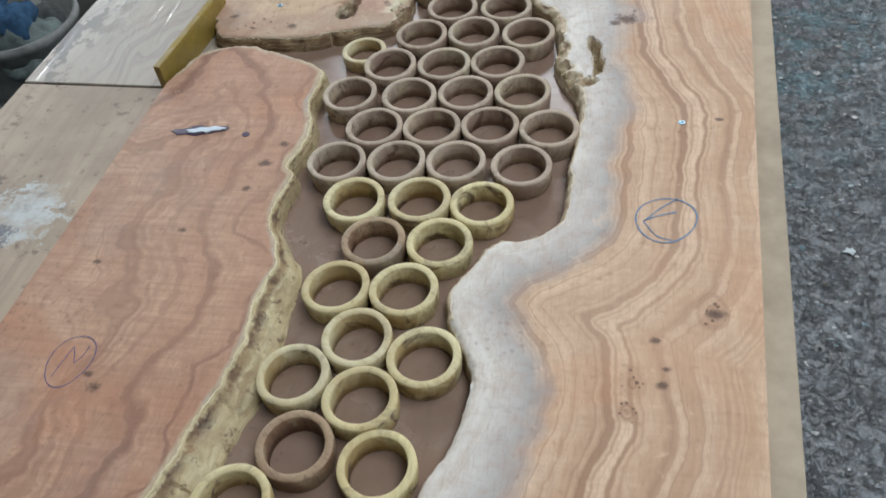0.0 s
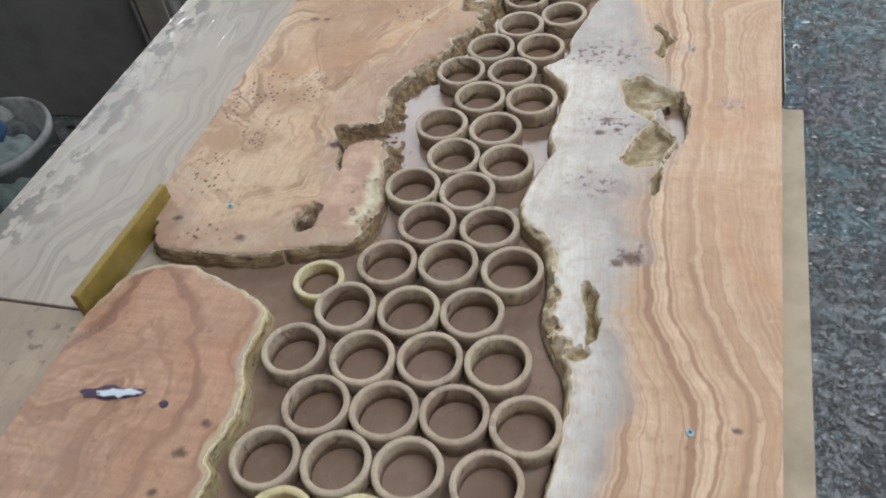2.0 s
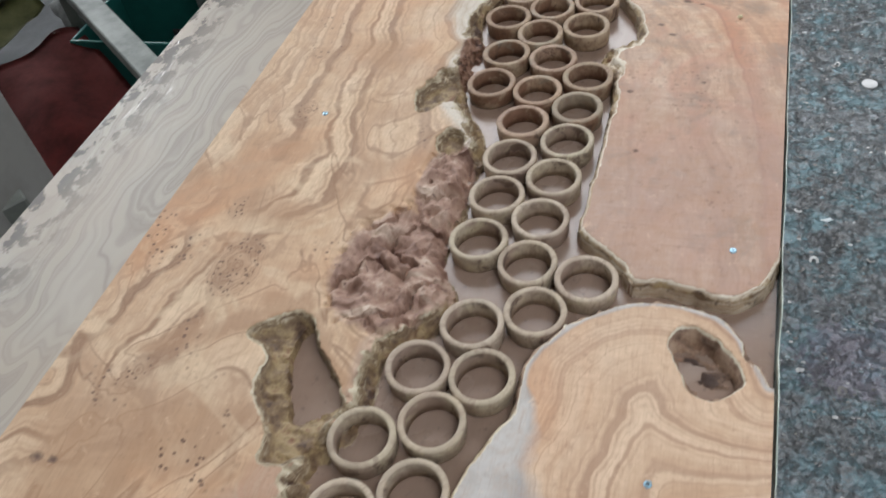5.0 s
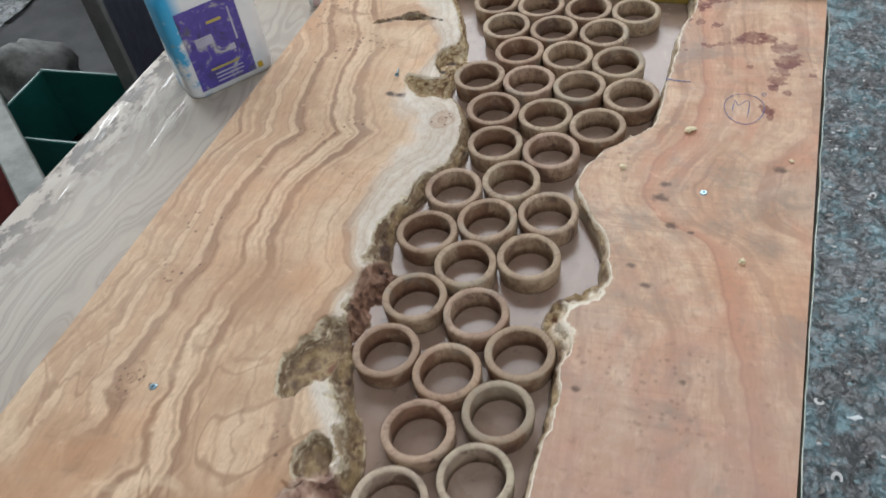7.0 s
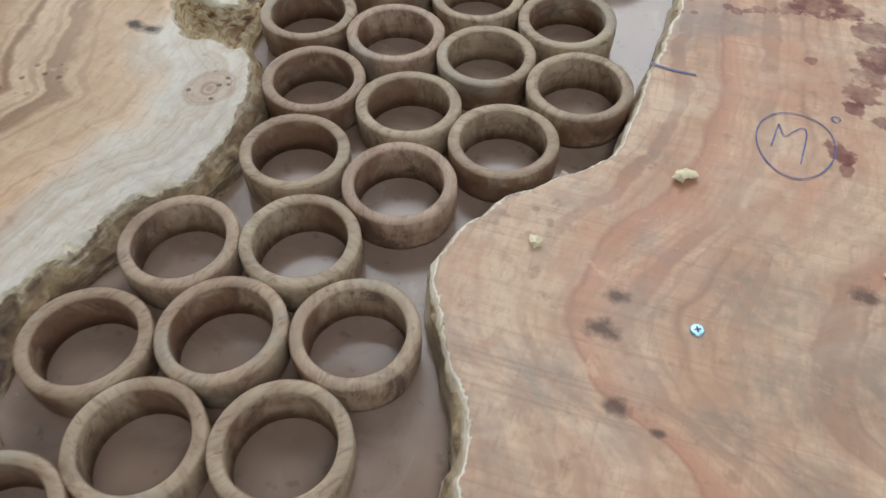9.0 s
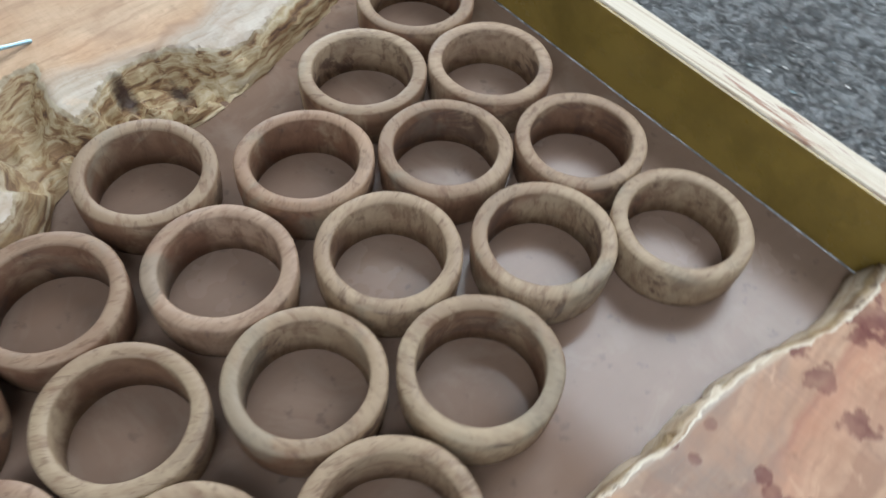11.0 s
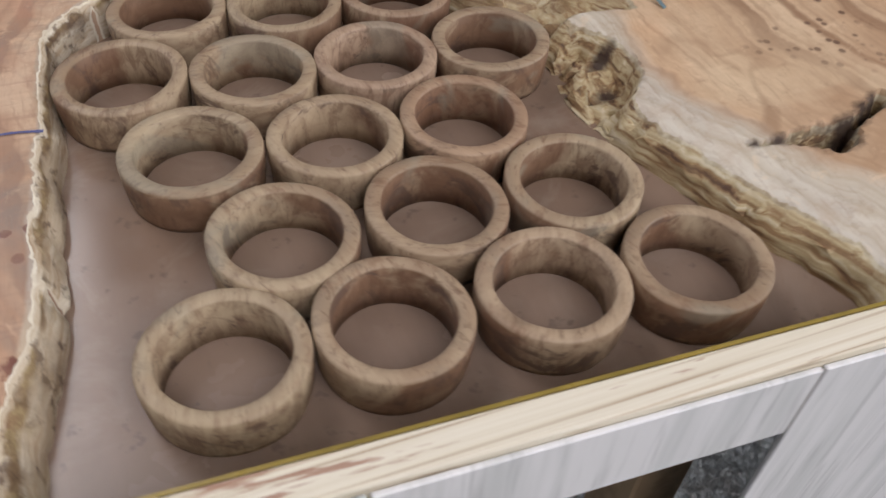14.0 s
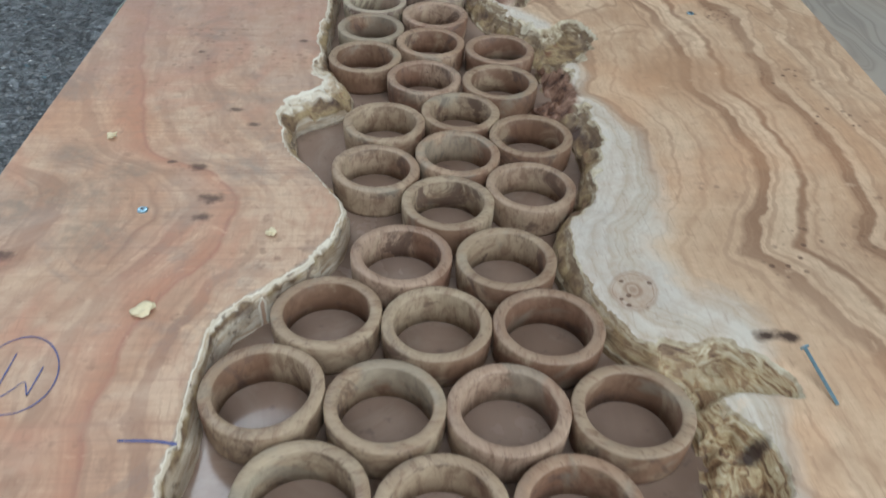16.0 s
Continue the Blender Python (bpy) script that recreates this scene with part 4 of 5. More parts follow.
LIVE_B = [(0.343, 2.09), (0.325, 2.047), (0.288, 2.021), (0.241, 2.027), (0.201, 2.035), (0.168, 2.031), (0.148, 2.060), (0.130, 2.080), (0.094, 2.107), (0.087, 2.128),
          (0.093, 2.169), (0.097, 2.258), (0.105, 2.390), (0.103, 2.440), (0.098, 2.475), (0.076, 2.512), (0.080, 2.547), (0.116, 2.570), (0.131, 2.594), (0.125, 2.644),
          (0.104, 2.685), (0.078, 2.734), (0.080, 2.781), (0.105, 2.823), (0.143, 2.863), (0.165, 2.895), (0.168, 2.960), (0.175, 3.040), (0.177, 3.110), (0.188, 3.165),
          (0.195, 3.200), (0.190, 3.246)]
LIVE_C = [(-0.36, 0.2), (-0.324, 0.310), (-0.301, 0.414), (-0.288, 0.487), (-0.291, 0.567), (-0.283, 0.618), (-0.300, 0.655), (-0.316, 0.690), (-0.319, 0.715), (-0.313, 0.768),
          (-0.327, 0.790), (-0.313, 0.837), (-0.318, 0.885), (-0.333, 0.923), (-0.333, 1.000), (-0.375, 1.028), (-0.426, 1.051), (-0.480, 1.066), (-0.530, 1.056), (-0.560, 1.028), (-0.575, 0.985)]
LIVE_D = [(-0.562, 1.14), (-0.548, 1.100), (-0.51, 1.089), (-0.40, 1.091), (-0.345, 1.106), (-0.30, 1.120), (-0.252, 1.137), (-0.238, 1.198), (-0.246, 1.262), (-0.240, 1.323),
          (-0.258, 1.404), (-0.262, 1.475), (-0.228, 1.540), (-0.200, 1.600), (-0.165, 1.665), (-0.155, 1.730), (-0.124, 1.790), (-0.125, 1.850), (-0.122, 1.885), (-0.085, 1.918),
          (-0.055, 1.980), (-0.087, 2.060), (-0.078, 2.127), (-0.082, 2.193), (-0.075, 2.253), (-0.090, 2.326), (-0.122, 2.375), (-0.139, 2.43), (-0.140, 2.50), (-0.116, 2.545),
          (-0.145, 2.584), (-0.152, 2.649), (-0.131, 2.725), (-0.102, 2.780), (-0.106, 2.855), (-0.128, 2.903), (-0.150, 2.922), (-0.162, 2.945), (-0.164, 2.978), (-0.160, 3.010),
          (-0.160, 3.045), (-0.174, 3.095), (-0.186, 3.130), (-0.195, 3.159), (-0.224, 3.217), (-0.228, 3.256)]

HOLLOW_A = [(0.212, 1.945), (0.234, 1.972), (0.265, 1.961), (0.296, 1.927), (0.302, 1.897), (0.273, 1.869), (0.243, 1.874), (0.225, 1.909)]
SLAB_A = live_slab("live_edge_slab", "pale olive-wood slab with grey-white live edge and hollow knots", LIVE_A, [(right_edge(1.86), 1.86), (right_edge(0.2), 0.2)], WOOD_A,
                   ((0.2, 0.10), (0.6, 0.075), (0.85, 0.06), (1.0, 0.085), (1.15, 0.13), (1.45, 0.20), (1.62, 0.15), (1.75, 0.07), (1.86, 0.012), (2.1, 0.01)),
                   ((0.2, 0.004, 0.002), (0.9, 0.006, 0.004), (1.02, 0.028, 0.014), (1.12, 0.018, 0.010), (1.22, 0.006, 0.004), (1.6, 0.005, 0.003), (2.1, 0.006, 0.004)),
                   pits=((0.060, 0.985, 0.014, 0.010, 0, 0.016), (0.318, 1.945, 0.02, 0.02, 0, 0.012)),
                   bowls=((HOLLOW_A, 0.028, 0.013), ([(0.058, 1.100), (0.068, 1.092), (0.079, 1.060), (0.082, 1.015), (0.068, 0.990), (0.066, 1.030), (0.056, 1.070)], 0.024, 0.005), ([(0.067, 1.512), (0.083, 1.526), (0.110, 1.539), (0.137, 1.515), (0.166, 1.492), (0.168, 1.465), (0.136, 1.447), (0.131, 1.420), (0.112, 1.426), (0.084, 1.453), (0.076, 1.482)], 0.017, 0.016),
                          ([(0.131, 1.424), (0.109, 1.397), (0.093, 1.365), (0.081, 1.331), (0.101, 1.313), (0.139, 1.320), (0.158, 1.358), (0.166, 1.385), (0.150, 1.405)], 0.019, 0.015),
                          ([(0.139, 1.459), (0.152, 1.480), (0.168, 1.492), (0.178, 1.464), (0.180, 1.420), (0.172, 1.385), (0.156, 1.398), (0.143, 1.428)], 0.060, 0.006),
                          ([(0.178, 1.413), (0.172, 1.370), (0.155, 1.345), (0.148, 1.318), (0.142, 1.271), (0.132, 1.259), (0.130, 1.294), (0.141, 1.322), (0.156, 1.361), (0.165, 1.395)], 0.022, 0.006),
                          ([(0.112, 1.677), (0.131, 1.679), (0.151, 1.644), (0.160, 1.635), (0.150, 1.619), (0.142, 1.601), (0.141, 1.577), (0.130, 1.582), (0.121, 1.612), (0.132, 1.642), (0.120, 1.662)], 0.020, 0.009)))
SLAB_B = live_slab("live_edge_slab", "pinkish red-brown sawn slab with purple stains and a live edge", LIVE_B, [(right_edge(3.242), 3.240), (right_edge(2.12), 2.12)], WOOD_B,
                   ((2.0, 0.006), (3.3, 0.006)), ((2.0, 0.006, 0.006), (2.2, 0.004, 0.003), (2.45, 0.012, 0.008), (2.53, 0.034, 0.016), (2.6, 0.012, 0.008), (2.7, 0.005, 0.004), (3.1, 0.004, 0.003), (3.3, 0.008, 0.006)),
                   flare=((2.0, 0.002), (2.8, 0.003), (2.95, 0.004), (3.24, 0.008)))
SLAB_C = live_slab("live_edge_slab", "red-brown sawn slab with cream live edge and blue pencil ring", LIVE_C, [(-0.585, 0.764), (-0.612, 0.2)], WOOD_C,
                   ((0.2, 0.012), (1.1, 0.012)), ((0.2, 0.006, 0.006), (0.6, 0.008, 0.006), (0.8, 0.004, 0.003), (1.1, 0.005, 0.005)),
                   flare=((0.2, 0.03), (0.4, 0.034), (0.58, 0.030), (0.64, 0.012), (0.7, 0.003), (1.1, 0.004)))
SLAB_D = live_slab("live_edge_slab", "long golden figured slab with rough bark edge, burls and hollows", LIVE_D, [(-0.651 + 0.058 * 3.26, 3.264), (-0.651 + 0.058 * 1.16, 1.16)], WOOD_D,
                   ((1.0, 0.03), (1.15, 0.07), (1.3, 0.13), (1.45, 0.115), (1.65, 0.095), (1.8, 0.03), (2.2, 0.05), (2.45, 0.045), (2.6, 0.05), (2.7, 0.075), (2.88, 0.095), (2.95, 0.06), (3.05, 0.05), (3.25, 0.075)),
                   ((1.0, 0.004, 0.004), (1.135, 0.004, 0.004), (1.17, 0.022, 0.014), (1.27, 0.020, 0.010), (1.38, 0.036, 0.016), (1.6, 0.036, 0.018), (1.72, 0.035, 0.020), (1.9, 0.022, 0.018), (2.2, 0.024, 0.018), (2.4, 0.03, 0.020),
                    (2.56, 0.035, 0.018), (2.66, 0.016, 0.012), (2.9, 0.010, 0.008), (2.98, 0.022, 0.016), (3.06, 0.014, 0.012), (3.12, 0.009, 0.007), (3.25, 0.010, 0.008)),
                   pits=((-0.335, 1.165, 0.018, 0.036, -8, 0.022), (-0.178, 2.405, 0.036, 0.062, -20, 0.020), (-0.128, 2.285, 0.022, 0.030, 0, 0.016)),
                   bowls=(([(-0.309, 1.882), (-0.293, 1.910), (-0.239, 1.931), (-0.213, 1.906), (-0.187, 1.856), (-0.152, 1.822), (-0.140, 1.802), (-0.153, 1.769), (-0.165, 1.729), (-0.222, 1.707), (-0.233, 1.755), (-0.269, 1.803), (-0.272, 1.854)], 0.017, 0.018),
                          ([(-0.246, 1.875), (-0.231, 1.921), (-0.206, 1.885), (-0.155, 1.819), (-0.180, 1.784), (-0.215, 1.782)], 0.060, 0.006),
                          ([(-0.356, 1.371), (-0.335, 1.378), (-0.312, 1.386), (-0.291, 1.395), (-0.270, 1.415), (-0.245, 1.405), (-0.242, 1.360), (-0.290, 1.345), (-0.306, 1.335), (-0.321, 1.324), (-0.323, 1.291), (-0.311, 1.262), (-0.323, 1.270), (-0.333, 1.307), (-0.342, 1.333)], 0.030, 0.009),
                          ([(-0.218, 2.918), (-0.238, 2.945), (-0.236, 2.968), (-0.205, 2.964), (-0.185, 2.966), (-0.155, 2.985), (-0.140, 2.940), (-0.150, 2.905), (-0.175, 2.912), (-0.195, 2.906)], 0.022, 0.018),
                          ([(-0.183, 2.974), (-0.200, 3.000), (-0.198, 3.035), (-0.170, 3.072), (-0.150, 3.060), (-0.146, 2.990)], 0.024, 0.010),
                          ([(-0.212, 3.122), (-0.240, 3.125), (-0.262, 3.122), (-0.285, 3.120), (-0.310, 3.118), (-0.340, 3.106), (-0.336, 3.117), (-0.310, 3.129), (-0.290, 3.147), (-0.272, 3.148), (-0.258, 3.138), (-0.235, 3.131)], 0.034, 0.006)),
                   ear=[(-0.325, 1.287), (-0.314, 1.327), (-0.291, 1.340), (-0.262, 1.301), (-0.250, 1.262), (-0.240, 1.219), (-0.262, 1.160), (-0.315, 1.165), (-0.336, 1.201), (-0.331, 1.240)],
                   dome=((1.0, 0.05, 0.002), (1.2, 0.10, 0.007), (1.5, 0.12, 0.011), (1.7, 0.09, 0.009), (1.85, 0.05, 0.003), (2.5, 0.05, 0.002), (2.8, 0.05, 0.003), (3.3, 0.05, 0.004)),
                   burls=((-0.140, 2.025, 0.088, 0.115, -15), (-0.115, 2.19, 0.040, 0.09, 0), (-0.125, 2.49, 0.038, 0.085, 15)))


# ---------------------------------------------------------------- rings
RINGS_FRONT = [
    (-0.244, 0.315), (-0.110, 0.368), (-0.198, 0.381), (-0.144, 0.441), (-0.224, 0.463), (-0.087, 0.499), (-0.166, 0.518), (-0.208, 0.587),
    (-0.127, 0.589), (-0.098, 0.664), (-0.180, 0.662), (-0.056, 0.733), (-0.136, 0.735), (-0.221, 0.731), (-0.014, 0.806), (-0.101, 0.810),
    (-0.262, 0.800), (-0.181, 0.806), (0.016, 0.880), (-0.145, 0.878), (-0.065, 0.884), (-0.226, 0.874), (-0.190, 0.945), (-0.028, 0.959),
    (-0.109, 0.954), (-0.279, 0.946), (-0.152, 1.023), (-0.072, 1.029), (-0.234, 1.019)]
RINGS_MIDDLE = [
    (-0.034, 1.104), (-0.200, 1.099), (-0.119, 1.107), (-0.076, 1.176), (-0.163, 1.175), (-0.120, 1.243), (-0.201, 1.248), (-0.075, 1.310),
    (-0.155, 1.317), (-0.104, 1.385), (-0.189, 1.390), (-0.059, 1.460), (-0.142, 1.463), (-0.101, 1.533), (-0.186, 1.530), (-0.064, 1.605),
    (-0.148, 1.601), (-0.108, 1.672), (-0.037, 1.709), (-0.112, 1.763), (-0.037, 1.795), (0.007, 1.864), (-0.073, 1.867), (-0.021, 1.939),
    (0.053, 1.969), (0.109, 2.030), (0.030, 2.048), (-0.043, 2.082)]
RINGS_END = [
    (0.034, 2.130), (-0.035, 2.171), (0.040, 2.215), (-0.031, 2.252), (0.048, 2.296), (-0.026, 2.337), (0.053, 2.377), (-0.016, 2.417),
    (-0.095, 2.433), (0.060, 2.457), (-0.004, 2.505), (-0.085, 2.516), (-0.037, 2.580), (0.040, 2.603), (-0.102, 2.627), (-0.028, 2.660),
    (0.049, 2.684), (-0.089, 2.714), (-0.013, 2.739), (0.029, 2.809), (-0.054, 2.815), (0.085, 2.873), (0.006, 2.888), (-0.075, 2.893),
    (0.124, 2.948), (0.044, 2.963), (-0.036, 2.969), (-0.117, 2.973), (0.094, 3.031), (0.012, 3.042), (-0.068, 3.047), (0.060, 3.112),
    (-0.024, 3.116), (-0.106, 3.120), (0.103, 3.179), (0.023, 3.183), (-0.060, 3.188), (-0.141, 3.195)]


def ring_mesh(name, material, seed, ri=0.0312):
    """A turned wooden ring, faintly out of round, with eased rims."""
    bm = bmesh.new()
    ro, h = 0.0402, 0.0290
    lathe(bm, [(ri, 0.0), (ro - 0.0022, 0.0), (ro - 0.0012, 0.004), (ro, 0.018), (ro, h - 0.0012), (ro - 0.0012, h), (ri + 0.0010, h), (ri, h - 0.0010), (ri + 0.0004, 0.012), (ri, 0.0)], 48)
    bmesh.ops.remove_doubles(bm, verts=bm.verts, dist=1e-6)
    for v in bm.verts:
        a = math.atan2(v.co.y, v.co.x)
        k = 1 + 0.010 * math.sin(2 * a + seed) + 0.005 * math.sin(3 * a + 2 * seed) + 0.003 * math.sin(7 * a + seed)
        v.co.x, v.co.y = v.co.x * k, v.co.y * k
        v.co.z += 0.0005 * math.sin(a + seed) * (v.co.z > 0.01)
    me = mesh_of(name, bm, material, True)
    return me


def rings():
    rnd = random.Random(11)
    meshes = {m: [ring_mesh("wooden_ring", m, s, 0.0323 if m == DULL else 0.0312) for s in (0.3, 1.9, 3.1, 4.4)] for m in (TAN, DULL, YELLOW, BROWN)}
    for x, y in RINGS_FRONT + RINGS_MIDDLE + RINGS_END:
        if (x, y) in ((-0.198, 0.381), (-0.180, 0.662)):
            m, label = BROWN, "orange-brown turned wooden ring lying in the mould"
        elif y < 0.77:
            m, label = YELLOW, "fresh yellow turned wooden ring lying in the mould"
        elif y < 2.3:
            m, label = DULL, "dusty brown turned wooden ring lying in the mould"
        else:
            m, label = TAN, "tan turned wooden ring with streaked grain lying in the mould"
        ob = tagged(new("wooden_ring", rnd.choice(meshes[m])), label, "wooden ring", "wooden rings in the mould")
        ob.location = (x, y, BED_Z + 0.0002)
        ob.rotation_euler = (0, 0, rnd.uniform(0, 6.28))
        s = rnd.uniform(0.99, 1.005) * (1.035 if (x, y) in ((0.094, 3.031), (0.124, 2.948)) else 1)
        ob.scale = (s, s, rnd.uniform(0.96, 1.02))
    small = tagged(new("wooden_ring", meshes[YELLOW][1]), "smaller bright yellow wooden ring beside the slab's end", "wooden ring", "wooden rings in the mould")
    small.location, small.scale = (-0.286, 1.064, BED_Z + 0.0002), (0.86, 0.86, 0.75)


rings()


# ---------------------------------------------------------------- marks, screws and chips on the slabs
def ribbon(bm, points, width, z):
    """A flat pen stroke."""
    p = curve_through(points, 0.003)
    d = np.gradient(p, axis=0)
    s = np.stack([-d[:, 1], d[:, 0]], 1) / np.maximum(np.linalg.norm(d, axis=1), 1e-9)[:, None]
    rows = []
    for i, (q, n) in enumerate(zip(p, s)):
        w = width * (0.8 + 0.35 * fuzz(q[0] * 3, q[1] * 3, 60))
        rows.append((bm.verts.new((*(q + n * w / 2), z)), bm.verts.new((*(q - n * w / 2), z))))
    for a, b in zip(rows, rows[1:]):
        bm.faces.new((a[0], a[1], b[1], b[0]))
    return bm


def loop(cx, cy, rx, ry, turn=0.0, over=20):
    out = []
    for k in range(0, 360 + over, 24):
        a = radians(k + 60)
        wob = 1 + 0.05 * math.sin(2 * a + turn) + 0.03 * math.sin(3 * a)
        out.append((cx + rx * wob * math.cos(a), cy + ry * wob * math.sin(a)))
    return out


def pen_mark(slab, strokes, material, width=0.0012, label="hand-drawn blue pen mark"):
    bm = bmesh.new()
    for s in strokes:
        ribbon(bm, s, width, TOP_Z + 0.0007)
    part("pen_mark", bm, material, slab, label)


FAINT = plain("faded_blue_crayon", (0.12, 0.24, 0.40), 0.6, 0.4, 120)
pen_mark(SLAB_A, [loop(0.166, 0.717, 0.035, 0.036), [(0.140, 0.712), (0.160, 0.735), (0.180, 0.752)], [(0.140, 0.712), (0.155, 0.690), (0.172, 0.684)], [(0.140, 0.713), (0.156, 0.722), (0.178, 0.730)]], FAINT, 0.0020)
pen_mark(SLAB_C, [loop(-0.484, 0.455, 0.025, 0.036, 1.0), [(-0.496, 0.432), (-0.492, 0.455), (-0.488, 0.474)], [(-0.488, 0.474), (-0.482, 0.462), (-0.478, 0.452)], [(-0.478, 0.452), (-0.472, 0.462), (-0.470, 0.476)]], INK)
pen_mark(SLAB_B, [loop(0.284, 2.932, 0.026, 0.036, 2.0), [(0.268, 2.925), (0.270, 2.943), (0.271, 2.950)], [(0.271, 2.950), (0.276, 2.938), (0.281, 2.944)], [(0.281, 2.944), (0.288, 2.951), (0.291, 2.944), (0.289, 2.912)], loop(0.310, 2.968, 0.003, 0.003)], INK)
pen_mark(SLAB_B, [[(0.170, 2.992), (0.185, 2.989), (0.206, 2.988)]], INK, 0.0028, "short blue pen line")


def screw(slab, x, y):
    bm = bmesh.new()
    lathe(bm, [(0, -0.0005), (0.0044, -0.0005), (0.0044, 0.0006), (0.0036, 0.0011), (0, 0.0012)], 20)
    head = part("screw_head", bm, ZINC, slab, "blue-zinc cross-head screw")
    head.location = (x, y, TOP_Z + 0.0003)
    # dark bars on the head stand in for the shade of its cross slot
    bm = bmesh.new()
    for a in (0.4, 0.4 + math.pi / 2):
        c, s = math.cos(a) * 0.0022, math.sin(a) * 0.0022
        prism(bm, [(c + s * 0.25, s - c * 0.25), (c - s * 0.25, s + c * 0.25), (-c - s * 0.25, -s + c * 0.25), (-c + s * 0.25, -s - c * 0.25)], 0.0010, 0.0014, 0)
    part("recess", bm, SLOT_SHADE, head)


for slab, x, y in ((SLAB_A, 0.205, 1.758), (SLAB_A, 0.188, 0.896), (SLAB_D, -0.352, 2.329), (SLAB_D, -0.458, 1.178), (SLAB_B, 0.241, 2.749), (SLAB_B, 0.286, 2.098), (SLAB_D, -0.30, 3.19)):
    screw(slab, x, y)


def nail():
    bm = bmesh.new()
    a, b = Vector((-0.242, 2.938, TOP_Z + 0.017)), Vector((-0.254, 2.975, TOP_Z + 0.001))
    tube(bm, [a, a.lerp(b, 0.5), b], 0.0013, 8)
    d = (a - b).normalized()
    tube(bm, [a, a + d * 0.0012], 0.0032, 12)
    thing("nail", bm, ZINC, "bright nail leaning on the slab beside a hollow", "nail", smooth=False)


nail()


def chip(x, y, r, seed, z=TOP_Z):
    bm = bmesh.new()
    bmesh.ops.create_icosphere(bm, subdivisions=2, radius=r)
    for v in bm.verts:
        n = v.co.normalized()
        k = 1 + 1.1 * noise.noise((n.x * 2.2 + seed, n.y * 2.2, n.z * 2.2)) + 0.5 * noise.noise((n.x * 6 + seed, n.y * 6, n.z * 6))
        v.co = Vector((v.co.x * k, v.co.y * k * 0.8, v.co.z * k * 0.45))
    low = min(v.co.z for v in bm.verts)
    ob = thing("wood_chip", bm, CHIP, "small pale chip of wood lying on the slab", "wood chip", "chips on the slabs")
    ob.location, ob.rotation_euler = (x, y, z - low + 0.0003), (0, 0, seed)


for i, (x, y, r) in enumerate(((0.214, 2.873, 0.0072), (0.133, 2.784, 0.0045), (0.293, 2.634, 0.0045), (0.348, 2.825, 0.003))):
    chip(x, y, r, 1.7 * i + 0.4)


def smear():
    """A torn strip of dried paint on the red-brown slab."""
    rnd = random.Random(4)
    root = holder("paint_smear", "dried purple and white paint scrap stuck on the slab", "paint scrap", (-0.475, 0.853, TOP_Z))
    for nm, col, dx, w, h in (("dark_layer", plain("dark_purple_paint", (0.07, 0.045, 0.09), 0.4), 0.0, 0.048, 0.011), ("white_layer", plain("white_paint_scrap", (0.66, 0.74, 0.80), 0.4), 0.006, 0.030, 0.007)):
        bm = bmesh.new()
        n, lift = 26, 0.0012 if nm == "dark_layer" else 0.0030
        ring = [(dx + w * math.cos(2 * math.pi * i / n) * rnd.uniform(0.7, 1.05), h * math.sin(2 * math.pi * i / n) * rnd.uniform(0.5, 1.1) + 0.12 * w * math.cos(2 * math.pi * i / n)) for i in range(n)]
        prism(bm, ring, 0.0003, lift, 0)
        part(nm, bm, col, root)
    bm = bmesh.new()
    prism(bm, [(0.068 + 0.006 * math.cos(k), -0.006 + 0.005 * math.sin(k)) for k in np.linspace(0, 5.6, 9)], 0.0003, 0.001, 0)
    part("dark_layer", bm, bpy.data.materials["dark_purple_paint"], root)


smear()


def dam():
    """The short taped board that closes the gap between two slabs."""
    bm = bmesh.new()
    a, b = Vector((-0.590, 0.972)), Vector((-0.566, 1.192))
    d = (b - a).normalized()
    s = Vector((-d.y, d.x)) * 0.006
    prism(bm, [tuple(a - s), tuple(b - s), tuple(b + s), tuple(a + s)][::1], BED_Z + 0.0015, 0.822, 0.0012)
    bmesh.ops.recalc_face_normals(bm, faces=bm.faces)
    thing("dam_board", bm, TAPE, "short upright board wrapped in yellow-brown tape", "board")


dam()


def film_edge():
    """Clear film turned up along the mould's open side."""
    m = Mat("cloudy_film")
    film = m.done(m.mix(m.step(m.noise(30, 3), 0.4, 0.6), (0.52, 0.56, 0.48), (0.36, 0.44, 0.38)), 0.2, m.noise(60, 3), 0.3, 0.002)
    bm = bmesh.new()
    rows = []
    for y in np.linspace(1.50, 3.22, 90):
        x = right_edge(y) + 0.0045 + 0.0018 * fuzz(0.3, y, 14)
        top = 0.794 + 0.010 * fuzz(2.0, y, 9)
        rows.append([bm.verts.new(p) for p in ((x, y, 0.74), (x, y, top), (x + 0.0012, y, top), (x + 0.0012, y, 0.74))])
    for a, b in zip(rows, rows[1:]):
        for k in range(4):
            bm.faces.new((a[k], a[(k + 1) % 4], b[(k + 1) % 4], b[k]))
    bmesh.ops.recalc_face_normals(bm, faces=bm.faces)
    thing("plastic_film", bm, film, "thin cloudy plastic film turned up along the mould's side", "film")


film_edge()


